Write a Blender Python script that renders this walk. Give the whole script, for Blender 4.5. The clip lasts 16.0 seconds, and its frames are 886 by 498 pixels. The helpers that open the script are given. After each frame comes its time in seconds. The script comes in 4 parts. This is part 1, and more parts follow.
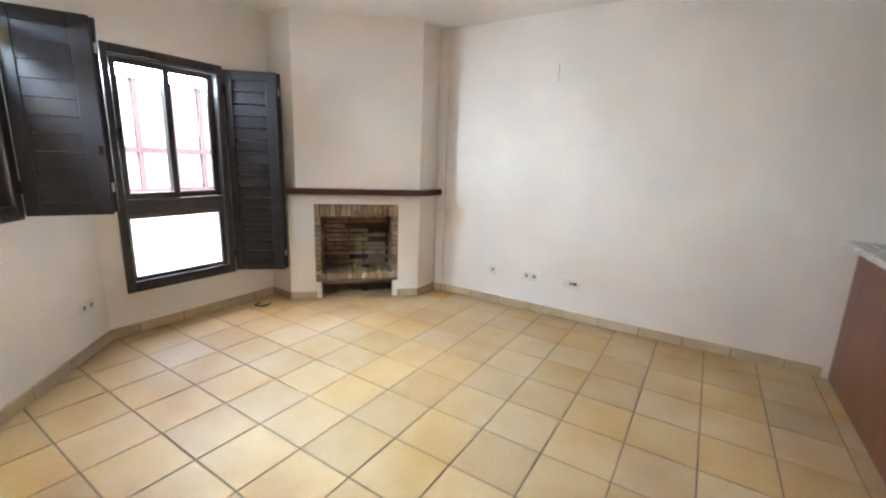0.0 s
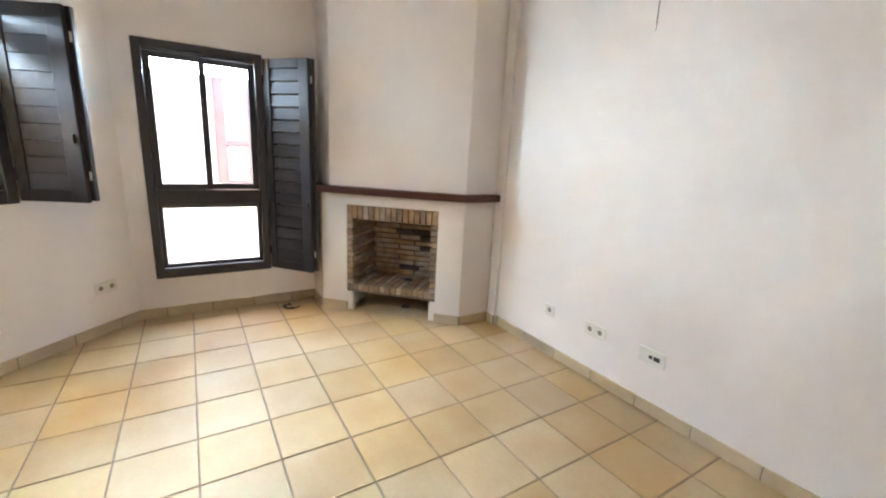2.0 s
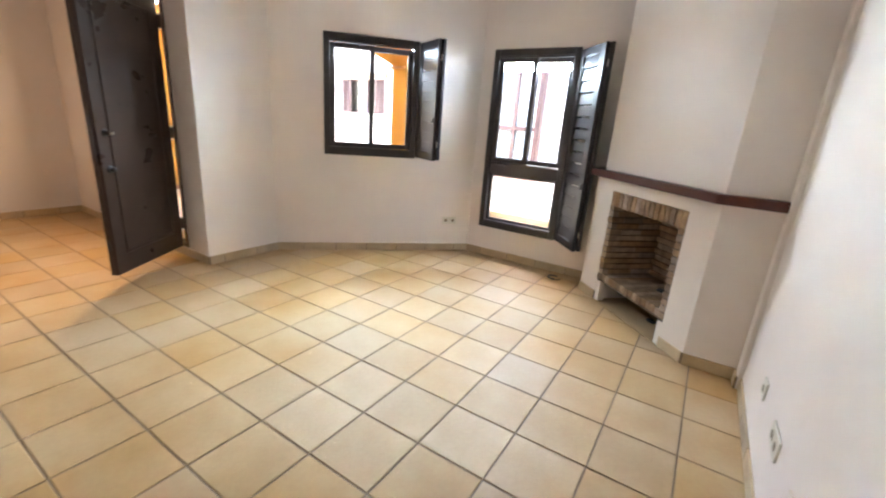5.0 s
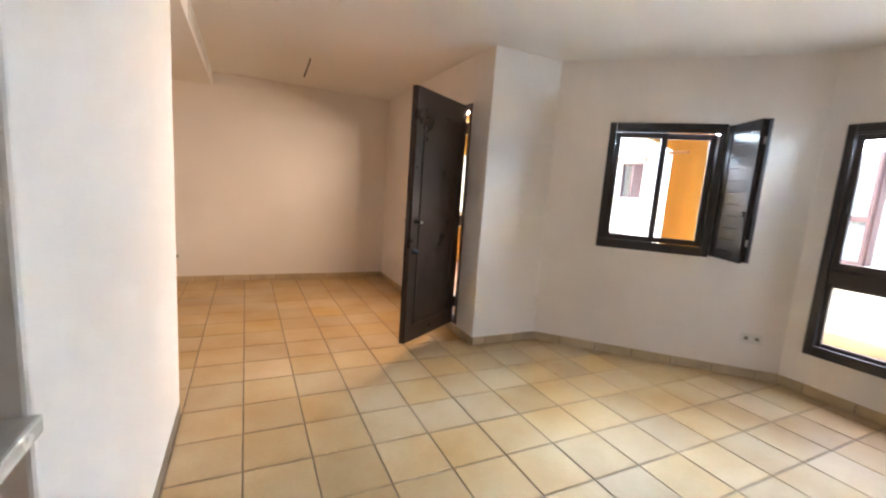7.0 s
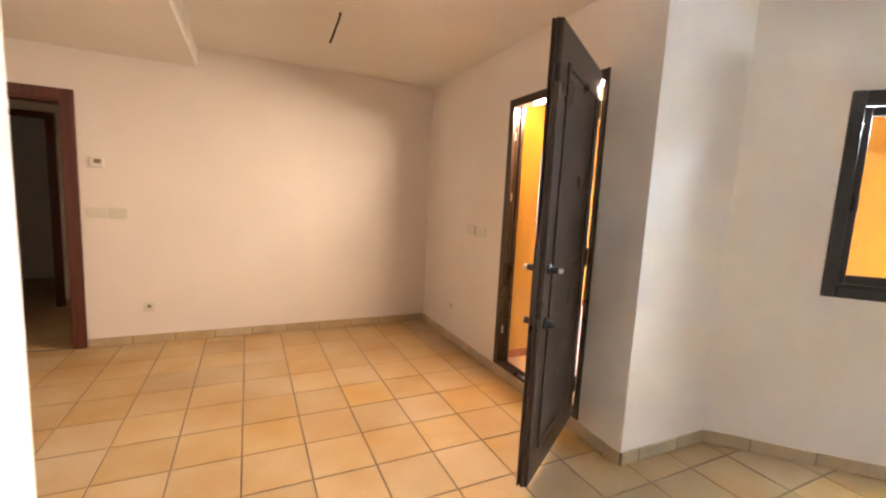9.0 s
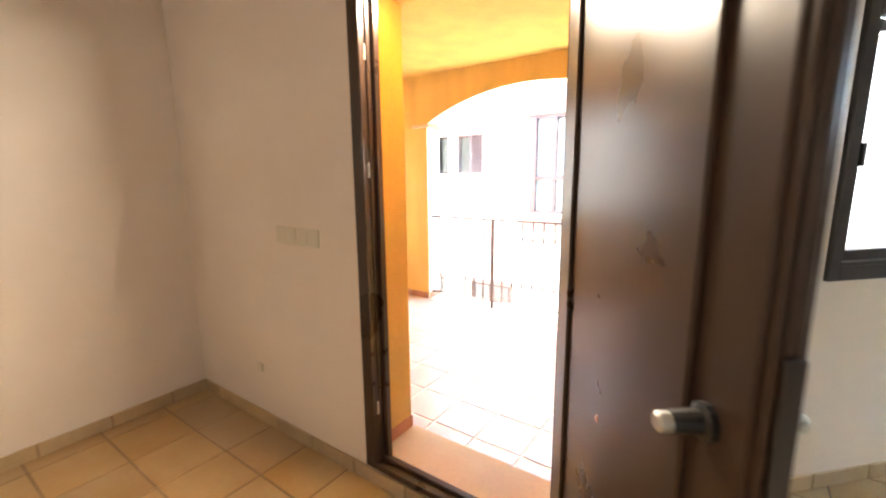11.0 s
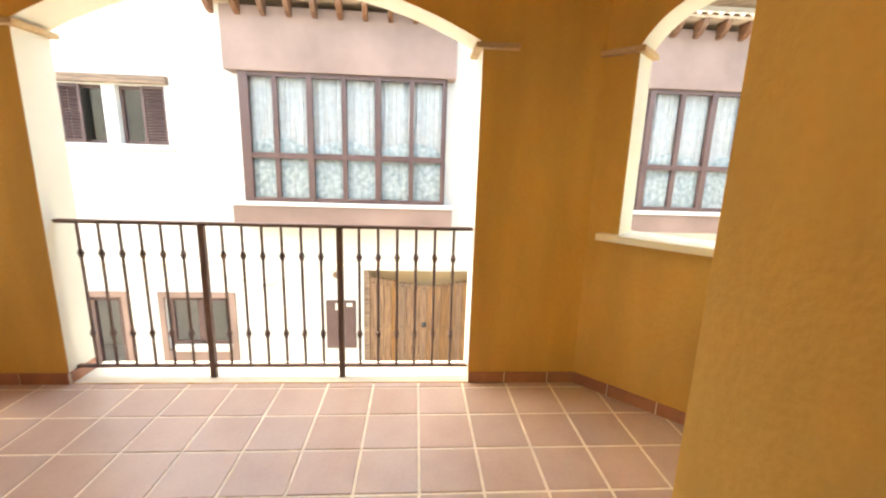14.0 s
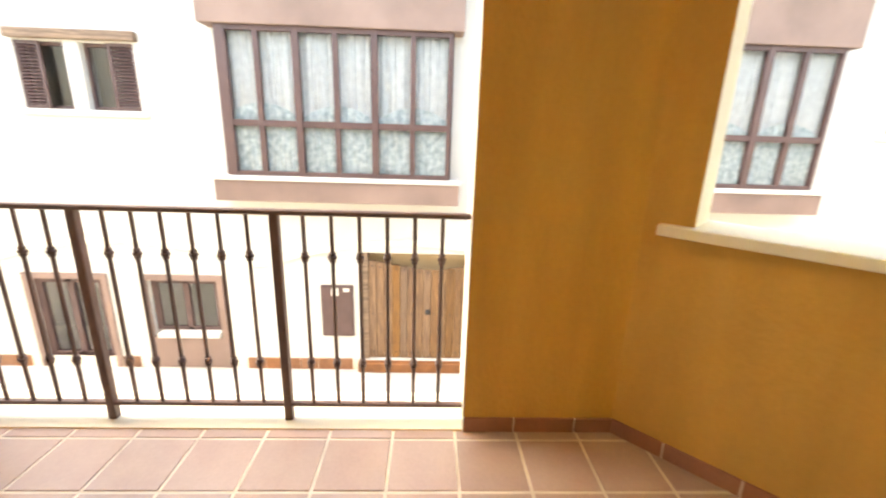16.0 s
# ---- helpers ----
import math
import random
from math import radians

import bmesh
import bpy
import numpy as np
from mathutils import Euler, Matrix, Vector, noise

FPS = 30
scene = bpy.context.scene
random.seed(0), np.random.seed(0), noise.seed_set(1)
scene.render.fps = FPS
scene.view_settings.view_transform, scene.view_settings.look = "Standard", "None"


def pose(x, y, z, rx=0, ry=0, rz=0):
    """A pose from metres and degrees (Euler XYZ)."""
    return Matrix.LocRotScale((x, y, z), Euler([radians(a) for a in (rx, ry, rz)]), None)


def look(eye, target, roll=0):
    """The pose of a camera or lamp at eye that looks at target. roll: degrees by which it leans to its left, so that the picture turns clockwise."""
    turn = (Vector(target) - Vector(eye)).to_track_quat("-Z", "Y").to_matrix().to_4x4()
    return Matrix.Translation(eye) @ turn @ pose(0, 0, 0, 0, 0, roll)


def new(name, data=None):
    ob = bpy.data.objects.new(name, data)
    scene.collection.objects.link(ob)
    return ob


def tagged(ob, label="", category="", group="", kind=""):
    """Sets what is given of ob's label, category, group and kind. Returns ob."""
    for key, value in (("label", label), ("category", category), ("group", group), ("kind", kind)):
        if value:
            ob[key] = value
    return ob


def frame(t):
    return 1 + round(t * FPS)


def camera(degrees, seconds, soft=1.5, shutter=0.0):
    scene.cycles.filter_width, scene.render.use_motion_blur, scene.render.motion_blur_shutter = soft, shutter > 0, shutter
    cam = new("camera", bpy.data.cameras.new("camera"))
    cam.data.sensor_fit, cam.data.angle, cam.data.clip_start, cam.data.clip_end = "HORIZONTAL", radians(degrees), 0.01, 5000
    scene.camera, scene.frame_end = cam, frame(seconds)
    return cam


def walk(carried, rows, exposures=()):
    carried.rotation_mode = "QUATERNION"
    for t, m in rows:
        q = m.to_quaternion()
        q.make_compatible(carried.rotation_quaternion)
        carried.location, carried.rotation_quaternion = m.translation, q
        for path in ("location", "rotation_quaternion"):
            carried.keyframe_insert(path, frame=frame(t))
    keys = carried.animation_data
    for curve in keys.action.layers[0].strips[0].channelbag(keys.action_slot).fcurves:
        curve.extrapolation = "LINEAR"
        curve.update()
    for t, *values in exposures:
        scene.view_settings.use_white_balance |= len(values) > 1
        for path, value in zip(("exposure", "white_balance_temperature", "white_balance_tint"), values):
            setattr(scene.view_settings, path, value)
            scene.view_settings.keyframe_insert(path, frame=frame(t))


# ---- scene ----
cam = camera(94.2, 16.0, soft=2.1, shutter=0.3)
PATH = [
    (0, (-0.131, -0.137, 1.33), (-1.18, 1.513, 0.911), 2.0),
    (0.5, (-0.049, 0.217, 1.328), (-1.295, 1.724, 0.907), 2.1),
    (1, (0.013, 0.557, 1.346), (-1.384, 1.921, 0.911), 2.5),
    (1.5, (0.076, 0.899, 1.353), (-1.452, 2.109, 0.903), 2.7),
    (2, (0.102, 1.31, 1.344), (-1.555, 2.335, 0.891), 2.8),
    (2.5, (0.12, 1.717, 1.327), (-1.666, 2.502, 0.888), 2.8),
    (3, (0.08, 2.077, 1.313), (-1.816, 2.557, 0.893), 3.0),
    (3.2, (0.044, 2.217, 1.32), (-1.886, 2.539, 0.907), 3.2),
    (5.3, (0.311, 2.996, 1.297), (-1.213, 1.851, 0.694), 4.2),
    (5.5, (0.342, 2.987, 1.297), (-1.116, 1.763, 0.684), 4.2),
    (6, (0.37, 2.935, 1.315), (-0.884, 1.484, 0.75), 3.8),
    (6.5, (0.365, 2.797, 1.332), (-0.684, 1.151, 0.897), 3.8),
    (7, (0.3, 2.547, 1.362), (-0.565, 0.767, 1.07), 4.1),
    (7.5, (0.287, 2.195, 1.362), (-0.467, 0.355, 1.15), 4.1),
    (8, (0.288, 1.789, 1.362), (-0.449, -0.059, 1.165), 4.0),
    (8.5, (0.276, 1.368, 1.356), (-0.479, -0.472, 1.145), 3.5),
    (9, (0.274, 0.955, 1.367), (-0.58, -0.837, 1.127), 2.9),
    (9.2, (0.26, 0.795, 1.377), (-0.643, -0.971, 1.121), 2.6),
    (11.3, (-0.431, -0.681, 1.38), (-2.161, -1.621, 1.024), 0.8),
    (11.5, (-0.501, -0.814, 1.352), (-2.295, -1.623, 0.991), 2.0),
    (12, (-0.737, -1.008, 1.343), (-2.631, -1.536, 0.967), 1.7),
    (12.5, (-0.988, -1.185, 1.303), (-2.917, -1.461, 0.916), 2),
    (13, (-1.323, -1.287, 1.283), (-3.277, -1.421, 0.880), 2),
    (13.5, (-1.589, -1.339, 1.298), (-3.544, -1.327, 0.875), 2.1),
    (14, (-1.871, -1.349, 1.322), (-3.823, -1.215, 0.907), 1.8),
    (14.5, (-2.082, -1.328, 1.332), (-4.005, -0.979, 0.904), 1.9),
    (15, (-2.279, -1.278, 1.278), (-4.158, -0.757, 0.832), 1.4),
    (15.5, (-2.455, -1.261, 1.254), (-4.335, -0.784, 0.767), 2.1),
    (16, (-2.737, -1.159, 1.239), (-4.663, -1.087, 0.706), 1.8),
]
walk(cam, [(t, look(*p)) for t, *p in PATH], exposures=[(0, 5.1, 6900, 13), (2, 5.2, 6900, 12), (3.2, 5.12, 6900, 12), (5.3, 5.15, 7000, 15), (7.5, 4.85, 6950, 15), (9.2, 5.4, 7200, 15), (11.3, 5.2, 6600, 4), (12, 4.8, 6400, -4), (12.5, 4.25, 6400, -14), (13, 3.72, 6600, -18), (13.6, 3.5, 7500, -2), (14.5, 3.33, 8200, 8), (16, 3.3, 8200, 8)])

# ---- light ----
world = bpy.data.worlds.new("sky")
scene.world = world
world.use_nodes = True
wn = world.node_tree.nodes
sky = wn.new("ShaderNodeTexSky")
sky.sky_type, sky.sun_disc = "NISHITA", False
sky.sun_elevation, sky.sun_rotation = radians(62), radians(185)
sky.dust_density, sky.ozone_density = 3.0, 1.0
wn["Background"].inputs["Strength"].default_value = 0.15
world.node_tree.links.new(sky.outputs["Color"], wn["Background"].inputs["Color"])
sun = new("sun", bpy.data.lights.new("sun", "SUN"))
sun.data.energy, sun.data.angle, sun.data.color = 0.5, radians(14), (1.0, 0.97, 0.93)
sun.matrix_world = look((-0.6, -7.0, 13.2), (0, 0, 0))

LAMP_TALL, LAMP_SMALL, LAMP_DOOR = 4.2, 9.2, 3.2


def window_light(name, m, width, height, watts, tint=(0.58, 0.79, 1.0)):
    """Stands in for the sky's light in the head of a window opening."""
    ob = new(name, bpy.data.lights.new(name, "AREA"))
    ob.data.shape, ob.data.size, ob.data.size_y = "RECTANGLE", width, height
    ob.data.energy, ob.data.color = watts, tint
    ob.matrix_basis = m
    return ob


# ---- helpers for building ----
def thing(name, label, category, m=None, group="", kind=""):
    ob = new(name)
    ob.empty_display_size = 0.1
    if m is not None:
        ob.matrix_basis = m
    return tagged(ob, label, category, group, kind)


def mesh_of(name, bm, mats):
    me = bpy.data.meshes.new(name)
    bmesh.ops.recalc_face_normals(bm, faces=bm.faces)
    bm.to_mesh(me)
    bm.free()
    for m in (mats if isinstance(mats, (list, tuple)) else [mats]):
        me.materials.append(m)
    return me


def part(name, bm, mats, parent=None, label=""):
    ob = new(name, mesh_of(name, bm, mats))
    if parent is not None:
        ob.parent = parent
    if label:
        ob["label"] = label
    return ob


def shared(name, me, parent, m):
    ob = new(name, me)
    ob.parent = parent
    ob.matrix_basis = m
    return ob


def box(bm, x0, x1, y0, y1, z0, z1, bevel=0.0, seg=1, m=None):
    got = bmesh.ops.create_cube(bm, size=1.0)["verts"]
    for v in got:
        v.co = Vector((x0 + (v.co.x + 0.5) * (x1 - x0), y0 + (v.co.y + 0.5) * (y1 - y0), z0 + (v.co.z + 0.5) * (z1 - z0)))
    if bevel > 0:
        edges = list({e for v in got for e in v.link_edges})
        r = bmesh.ops.bevel(bm, geom=edges, offset=bevel, segments=seg, affect="EDGES", profile=0.5)
        got = list({v for f in r["faces"] for v in f.verts} | {v for v in got if v.is_valid})
    if m is not None:
        bmesh.ops.transform(bm, matrix=m, verts=[v for v in got if v.is_valid])
    return bm


def boxes(*specs, bevel=0.0, seg=1):
    bm = bmesh.new()
    for s in specs:
        box(bm, *s, bevel=bevel, seg=seg)
    return bm


def prism(bm, poly, z0, z1):
    lo = [bm.verts.new((x, y, z0)) for x, y in poly]
    hi = [bm.verts.new((x, y, z1)) for x, y in poly]
    bm.faces.new(lo[::-1])
    bm.faces.new(hi)
    n = len(poly)
    for i in range(n):
        j = (i + 1) % n
        bm.faces.new((lo[i], lo[j], hi[j], hi[i]))
    return bm


def tube(bm, pts, r, n=8):
    """A round bar through the points."""
    rings = []
    for i, p in enumerate(pts):
        p = Vector(p)
        a, b = Vector(pts[max(i - 1, 0)]), Vector(pts[min(i + 1, len(pts) - 1)])
        q = (b - a).to_track_quat("Z", "Y")
        rings.append([bm.verts.new(p + q @ Vector((r * math.cos(k * math.tau / n), r * math.sin(k * math.tau / n), 0))) for k in range(n)])
    for a, b in zip(rings, rings[1:]):
        for k in range(n):
            bm.faces.new((a[k], a[(k + 1) % n], b[(k + 1) % n], b[k]))
    bm.faces.new(rings[0][::-1])
    bm.faces.new(rings[-1])
    return bm


def lathe(bm, profile, n=12, at=(0, 0, 0), m=None):
    """A turned shape about z from (radius, height) pairs."""
    rings = []
    for r, z in profile:
        ring = []
        for k in range(n):
            co = Vector((r * math.cos(k * math.tau / n), r * math.sin(k * math.tau / n), z))
            if m is not None:
                co = m @ co
            ring.append(bm.verts.new(co + Vector(at)))
        rings.append(ring)
    for a, b in zip(rings, rings[1:]):
        for k in range(n):
            bm.faces.new((a[k], a[(k + 1) % n], b[(k + 1) % n], b[k]))
    bm.faces.new(rings[0][::-1])
    bm.faces.new(rings[-1])
    return bm


def wall(name, a, b, thick, z0, z1, mats, openings=(), outer=None, label="", arch=None, kind="structure"):
    """A wall whose room face runs from a to b, with the room on its left; it is thick to the right. openings: (u0, u1, z0, z1) along the face.
    arch: (u0, u1, sill, spring, rise). outer: two points of the outer face, where that is not parallel. mats: room face, outer face, reveals."""
    a, b = Vector(a), Vector(b)
    d = (b - a).normalized()
    n = Vector((d.y, -d.x))
    length = (b - a).length

    def back(u):
        p = a + d * u
        if outer is None:
            return p + n * thick
        o, e = Vector(outer[0]), Vector(outer[1])
        w = e - o
        s = ((o - p).x * w.y - (o - p).y * w.x) / (n.x * w.y - n.y * w.x)
        return p + n * s

    us, zs = {0.0, length}, {z0, z1}
    for o in openings:
        us |= {o[0], o[1]}
        zs |= {o[2], o[3]}
    curve = None
    if arch:
        u0, u1, sill, spring, rise = arch
        half = (u1 - u0) / 2
        rad = (half * half + rise * rise) / (2 * rise)
        steps = 28
        us |= {u0 + (u1 - u0) * k / steps for k in range(steps + 1)}
        zs |= {sill}

        def curve(u):
            x = u - (u0 + u1) / 2
            return spring + rise - rad + math.sqrt(max(rad * rad - x * x, 0))
    us = sorted(us)
    us = [u for i, u in enumerate(us) if i == 0 or u - us[i - 1] > 1e-5]
    zs = sorted(zs)
    bm = bmesh.new()
    cache = {}

    def vert(u, z, side):
        key = (round(u, 5), round(z, 5), side)
        if key not in cache:
            p = a + d * u if side == 0 else back(u)
            cache[key] = bm.verts.new((p.x, p.y, z))
        return cache[key]

    def quad(p, idx):
        vs = []
        for v in p:
            if v not in vs:
                vs.append(v)
        if len(vs) >= 3 and bm.faces.get(vs) is None:
            bm.faces.new(vs).material_index = idx

    def cell(ua, ub, za, zb, zc, zd):
        """Room and outer face between ua and ub, from za/zb at the foot to zc/zd at the head."""
        quad((vert(ua, za, 0), vert(ub, zb, 0), vert(ub, zd, 0), vert(ua, zc, 0)), 0)
        quad((vert(ub, zb, 1), vert(ua, za, 1), vert(ua, zc, 1), vert(ub, zd, 1)), 1)

    def solid(um, zm):
        return not any(o[0] < um < o[1] and o[2] < zm < o[3] for o in openings)

    for i in range(len(us) - 1):
        ua, ub = us[i], us[i + 1]
        um = (ua + ub) / 2
        if arch and arch[0] < um < arch[1]:
            if arch[2] > z0:
                cell(ua, ub, z0, z0, arch[2], arch[2])
                quad((vert(ua, arch[2], 0), vert(ub, arch[2], 0), vert(ub, arch[2], 1), vert(ua, arch[2], 1)), 2)
            ca, cb = curve(ua), curve(ub)
            cell(ua, ub, ca, cb, z1, z1)
            quad((vert(ua, ca, 0), vert(ub, cb, 0), vert(ub, cb, 1), vert(ua, ca, 1)), 2)
        else:
            for j in range(len(zs) - 1):
                if solid(um, (zs[j] + zs[j + 1]) / 2):
                    cell(ua, ub, zs[j], zs[j], zs[j + 1], zs[j + 1])
        quad((vert(ua, z1, 0), vert(ub, z1, 0), vert(ub, z1, 1), vert(ua, z1, 1)), 0)
    for o in openings:
        for u in (o[0], o[1]):
            if 0 < u < length:
                quad((vert(u, o[2], 0), vert(u, o[3], 0), vert(u, o[3], 1), vert(u, o[2], 1)), 2)
        for z in (o[2], o[3]):
            if z > z0:
                for i in range(len(us) - 1):
                    if o[0] <= (us[i] + us[i + 1]) / 2 <= o[1]:
                        quad((vert(us[i], z, 0), vert(us[i + 1], z, 0), vert(us[i + 1], z, 1), vert(us[i], z, 1)), 2)
    if arch:
        for u in (arch[0], arch[1]):
            quad((vert(u, arch[2], 0), vert(u, curve(u), 0), vert(u, curve(u), 1), vert(u, arch[2], 1)), 2)
    for u in (0.0, length):
        quad((vert(u, z0, 0), vert(u, z1, 0), vert(u, z1, 1), vert(u, z0, 1)), 0)
    return tagged(part(name, bm, mats), label, "wall", kind=kind)


# ---- materials ----
def material(name, base, rough=0.6, vary=0.08, scale=3.0, fine=60.0, bump=0.1, dist=0.002, metal=0.0, random_tone=0.0, spec=0.5, tint=None, island=False):
    """A surface with tone varied at a coarse and a fine scale and a fine relief; random_tone: how far one piece differs from the next."""
    m = bpy.data.materials.new(name)
    m.use_nodes = True
    nt = m.node_tree
    n, l = nt.nodes, nt.links
    p = n["Principled BSDF"]
    co = n.new("ShaderNodeTexCoord")
    geo = n.new("ShaderNodeNewGeometry")
    a, b = n.new("ShaderNodeTexNoise"), n.new("ShaderNodeTexNoise")
    a.inputs["Scale"].default_value, b.inputs["Scale"].default_value = scale, fine
    a.inputs["Detail"].default_value, b.inputs["Detail"].default_value = 5.0, 4.0
    src = geo.outputs["Position"]
    l.new(src, a.inputs["Vector"])
    l.new(src, b.inputs["Vector"])
    ramp = n.new("ShaderNodeValToRGB")
    lo = tint or tuple(c * (1 - 2.2 * vary) for c in base)
    hi = tuple(min(c * (1 + vary), 1) for c in base)
    ramp.color_ramp.elements[0].position, ramp.color_ramp.elements[1].position = 0.3, 0.7
    ramp.color_ramp.elements[0].color, ramp.color_ramp.elements[1].color = (*lo, 1), (*hi, 1)
    l.new(a.outputs["Fac"], ramp.inputs["Fac"])
    mix = n.new("ShaderNodeMix")
    mix.data_type, mix.blend_type = "RGBA", "MULTIPLY"
    mix.inputs["Factor"].default_value = 1.0
    grain = n.new("ShaderNodeMapRange")
    grain.inputs["From Min"].default_value, grain.inputs["From Max"].default_value = 0.25, 0.75
    grain.inputs["To Min"].default_value, grain.inputs["To Max"].default_value = 1 - vary, 1.0
    l.new(b.outputs["Fac"], grain.inputs["Value"])
    l.new(ramp.outputs["Color"], mix.inputs["A"])
    l.new(grain.outputs["Result"], mix.inputs["B"])
    out = mix.outputs["Result"]
    if random_tone:
        hsv = n.new("ShaderNodeHueSaturation")
        if island:
            rnd = geo.outputs["Random Per Island"]
        else:
            rnd = n.new("ShaderNodeObjectInfo").outputs["Random"]
        mr = n.new("ShaderNodeMapRange")
        mr.inputs["To Min"].default_value, mr.inputs["To Max"].default_value = 1 - random_tone, 1 + random_tone * 0.6
        l.new(rnd, mr.inputs["Value"])
        l.new(mr.outputs["Result"], hsv.inputs["Value"])
        white = n.new("ShaderNodeMath")
        white.operation = "MULTIPLY"
        white.inputs[1].default_value = 37.13
        l.new(rnd, white.inputs[0])
        fr = n.new("ShaderNodeMath")
        fr.operation = "FRACT"
        l.new(white.outputs[0], fr.inputs[0])
        ms = n.new("ShaderNodeMapRange")
        ms.inputs["To Min"].default_value, ms.inputs["To Max"].default_value = 1 - random_tone, 1 + random_tone
        l.new(fr.outputs[0], ms.inputs["Value"])
        l.new(ms.outputs["Result"], hsv.inputs["Saturation"])
        l.new(out, hsv.inputs["Color"])
        out = hsv.outputs["Color"]
    l.new(out, p.inputs["Base Color"])
    rr = n.new("ShaderNodeMapRange")
    rr.inputs["To Min"].default_value, rr.inputs["To Max"].default_value = max(rough - 0.1, 0.03), min(rough + 0.1, 1)
    l.new(a.outputs["Fac"], rr.inputs["Value"])
    l.new(rr.outputs["Result"], p.inputs["Roughness"])
    p.inputs["Metallic"].default_value = metal
    p.inputs["Specular IOR Level"].default_value = spec
    if bump:
        bp = n.new("ShaderNodeBump")
        bp.inputs["Strength"].default_value, bp.inputs["Distance"].default_value = bump, dist
        l.new(b.outputs["Fac"], bp.inputs["Height"])
        l.new(bp.outputs["Normal"], p.inputs["Normal"])
    return m


def wood(name, base, dark, along="Z", rough=0.5, scale=1.0, random_tone=0.1):
    m = material(name, base, rough, 0.1, 3.0, 80.0, 0.15, 0.001, random_tone=random_tone)
    nt = m.node_tree
    n, l = nt.nodes, nt.links
    co = n.new("ShaderNodeTexCoord")
    mp = n.new("ShaderNodeMapping")
    s = [14.0 * scale] * 3
    s["XYZ".index(along)] = 0.9 * scale
    mp.inputs["Scale"].default_value = s
    l.new(co.outputs["Object"], mp.inputs["Vector"])
    t = n.new("ShaderNodeTexNoise")
    t.inputs["Scale"].default_value, t.inputs["Detail"].default_value, t.inputs["Distortion"].default_value = 3.0, 6.0, 0.6
    l.new(mp.outputs["Vector"], t.inputs["Vector"])
    ramp = next(x for x in n if x.bl_idname == "ShaderNodeValToRGB")
    ramp.color_ramp.elements[0].color, ramp.color_ramp.elements[1].color = (*dark, 1), (*base, 1)
    l.new(t.outputs["Fac"], ramp.inputs["Fac"])
    return m


plaster = material("interior_plaster", (0.84, 0.772, 0.716), 0.75, 0.02, 1.3, 140.0, 0.12, 0.0012, spec=0.25)
ceiling_paint = material("ceiling_paint", (0.84, 0.80, 0.75), 0.85, 0.015, 1.0, 120.0, 0.08, 0.001, spec=0.2)
ochre = material("ochre_render", (0.63, 0.375, 0.10), 0.85, 0.06, 1.6, 38.0, 0.5, 0.006, spec=0.2)
# trowel streaks: the coarse tone runs up and down the walls
streak = ochre.node_tree.nodes.new("ShaderNodeMapping")
streak.inputs["Scale"].default_value = (2.6, 2.6, 0.55)
for nd in ochre.node_tree.nodes:
    if nd.bl_idname == "ShaderNodeNewGeometry":
        ochre.node_tree.links.new(nd.outputs["Position"], streak.inputs["Vector"])
for nd in ochre.node_tree.nodes:
    if nd.bl_idname == "ShaderNodeTexNoise" and nd.inputs["Scale"].default_value < 2:
        ochre.node_tree.links.new(streak.outputs["Vector"], nd.inputs["Vector"])
cream = material("cream_render", (0.82, 0.77, 0.62), 0.85, 0.03, 1.2, 120.0, 0.3, 0.003, spec=0.2)
white_render = material("white_render", (0.655, 0.64, 0.59), 0.85, 0.03, 0.8, 110.0, 0.3, 0.003, spec=0.2)
tile_mat = material("sandy_floor_tile", (0.53, 0.395, 0.235), 0.52, 0.07, 1.7, 45.0, 0.08, 0.001, random_tone=0.1, spec=0.35, tint=(0.47, 0.285, 0.115))
grout = material("brown_grout", (0.27, 0.2, 0.135), 0.9, 0.12, 6.0, 150.0, 0.3, 0.001)
skirt_mat = material("skirting_tile", (0.56, 0.43, 0.27), 0.4, 0.08, 5.0, 45.0, 0.08, 0.001, random_tone=0.1)
terr_tile = material("terracotta_tile", (0.50, 0.375, 0.305), 0.33, 0.08, 3.5, 60.0, 0.15, 0.001, random_tone=0.08, tint=(0.46, 0.325, 0.265))
terr_grout = material("pale_grout", (0.84, 0.75, 0.61), 0.9, 0.08, 8.0, 150.0, 0.3, 0.001)
terr_skirt = material("terracotta_skirting", (0.40, 0.16, 0.08), 0.5, 0.1, 6.0, 60.0, 0.15, 0.001, random_tone=0.12)
dark_alu = material("dark_brown_aluminium", (0.032, 0.026, 0.026), 0.38, 0.08, 4.0, 200.0, 0.04, 0.0005, spec=0.5)
shutter_paint = material("dark_shutter_paint", (0.034, 0.030, 0.034), 0.5, 0.08, 4.0, 200.0, 0.04, 0.0005, spec=0.3)
door_metal = material("dark_brown_door", (0.045, 0.026, 0.018), 0.3, 0.1, 5.0, 180.0, 0.03, 0.0005, spec=0.4)
black_plastic = material("black_plastic", (0.015, 0.015, 0.016), 0.4, 0.05, 6.0, 100.0, 0.03, 0.0005)
chrome = material("worn_steel", (0.62, 0.61, 0.59), 0.3, 0.05, 9.0, 200.0, 0.03, 0.0004, metal=1.0)
iron = material("dark_brown_iron", (0.15, 0.085, 0.066), 0.5, 0.12, 12.0, 200.0, 0.1, 0.0005)
white_plastic = material("white_plastic", (0.72, 0.69, 0.60), 0.35, 0.02, 8.0, 100.0, 0.02, 0.0004)
mahogany = wood("red_brown_wood", (0.105, 0.028, 0.017), (0.055, 0.014, 0.010), "X", 0.35)
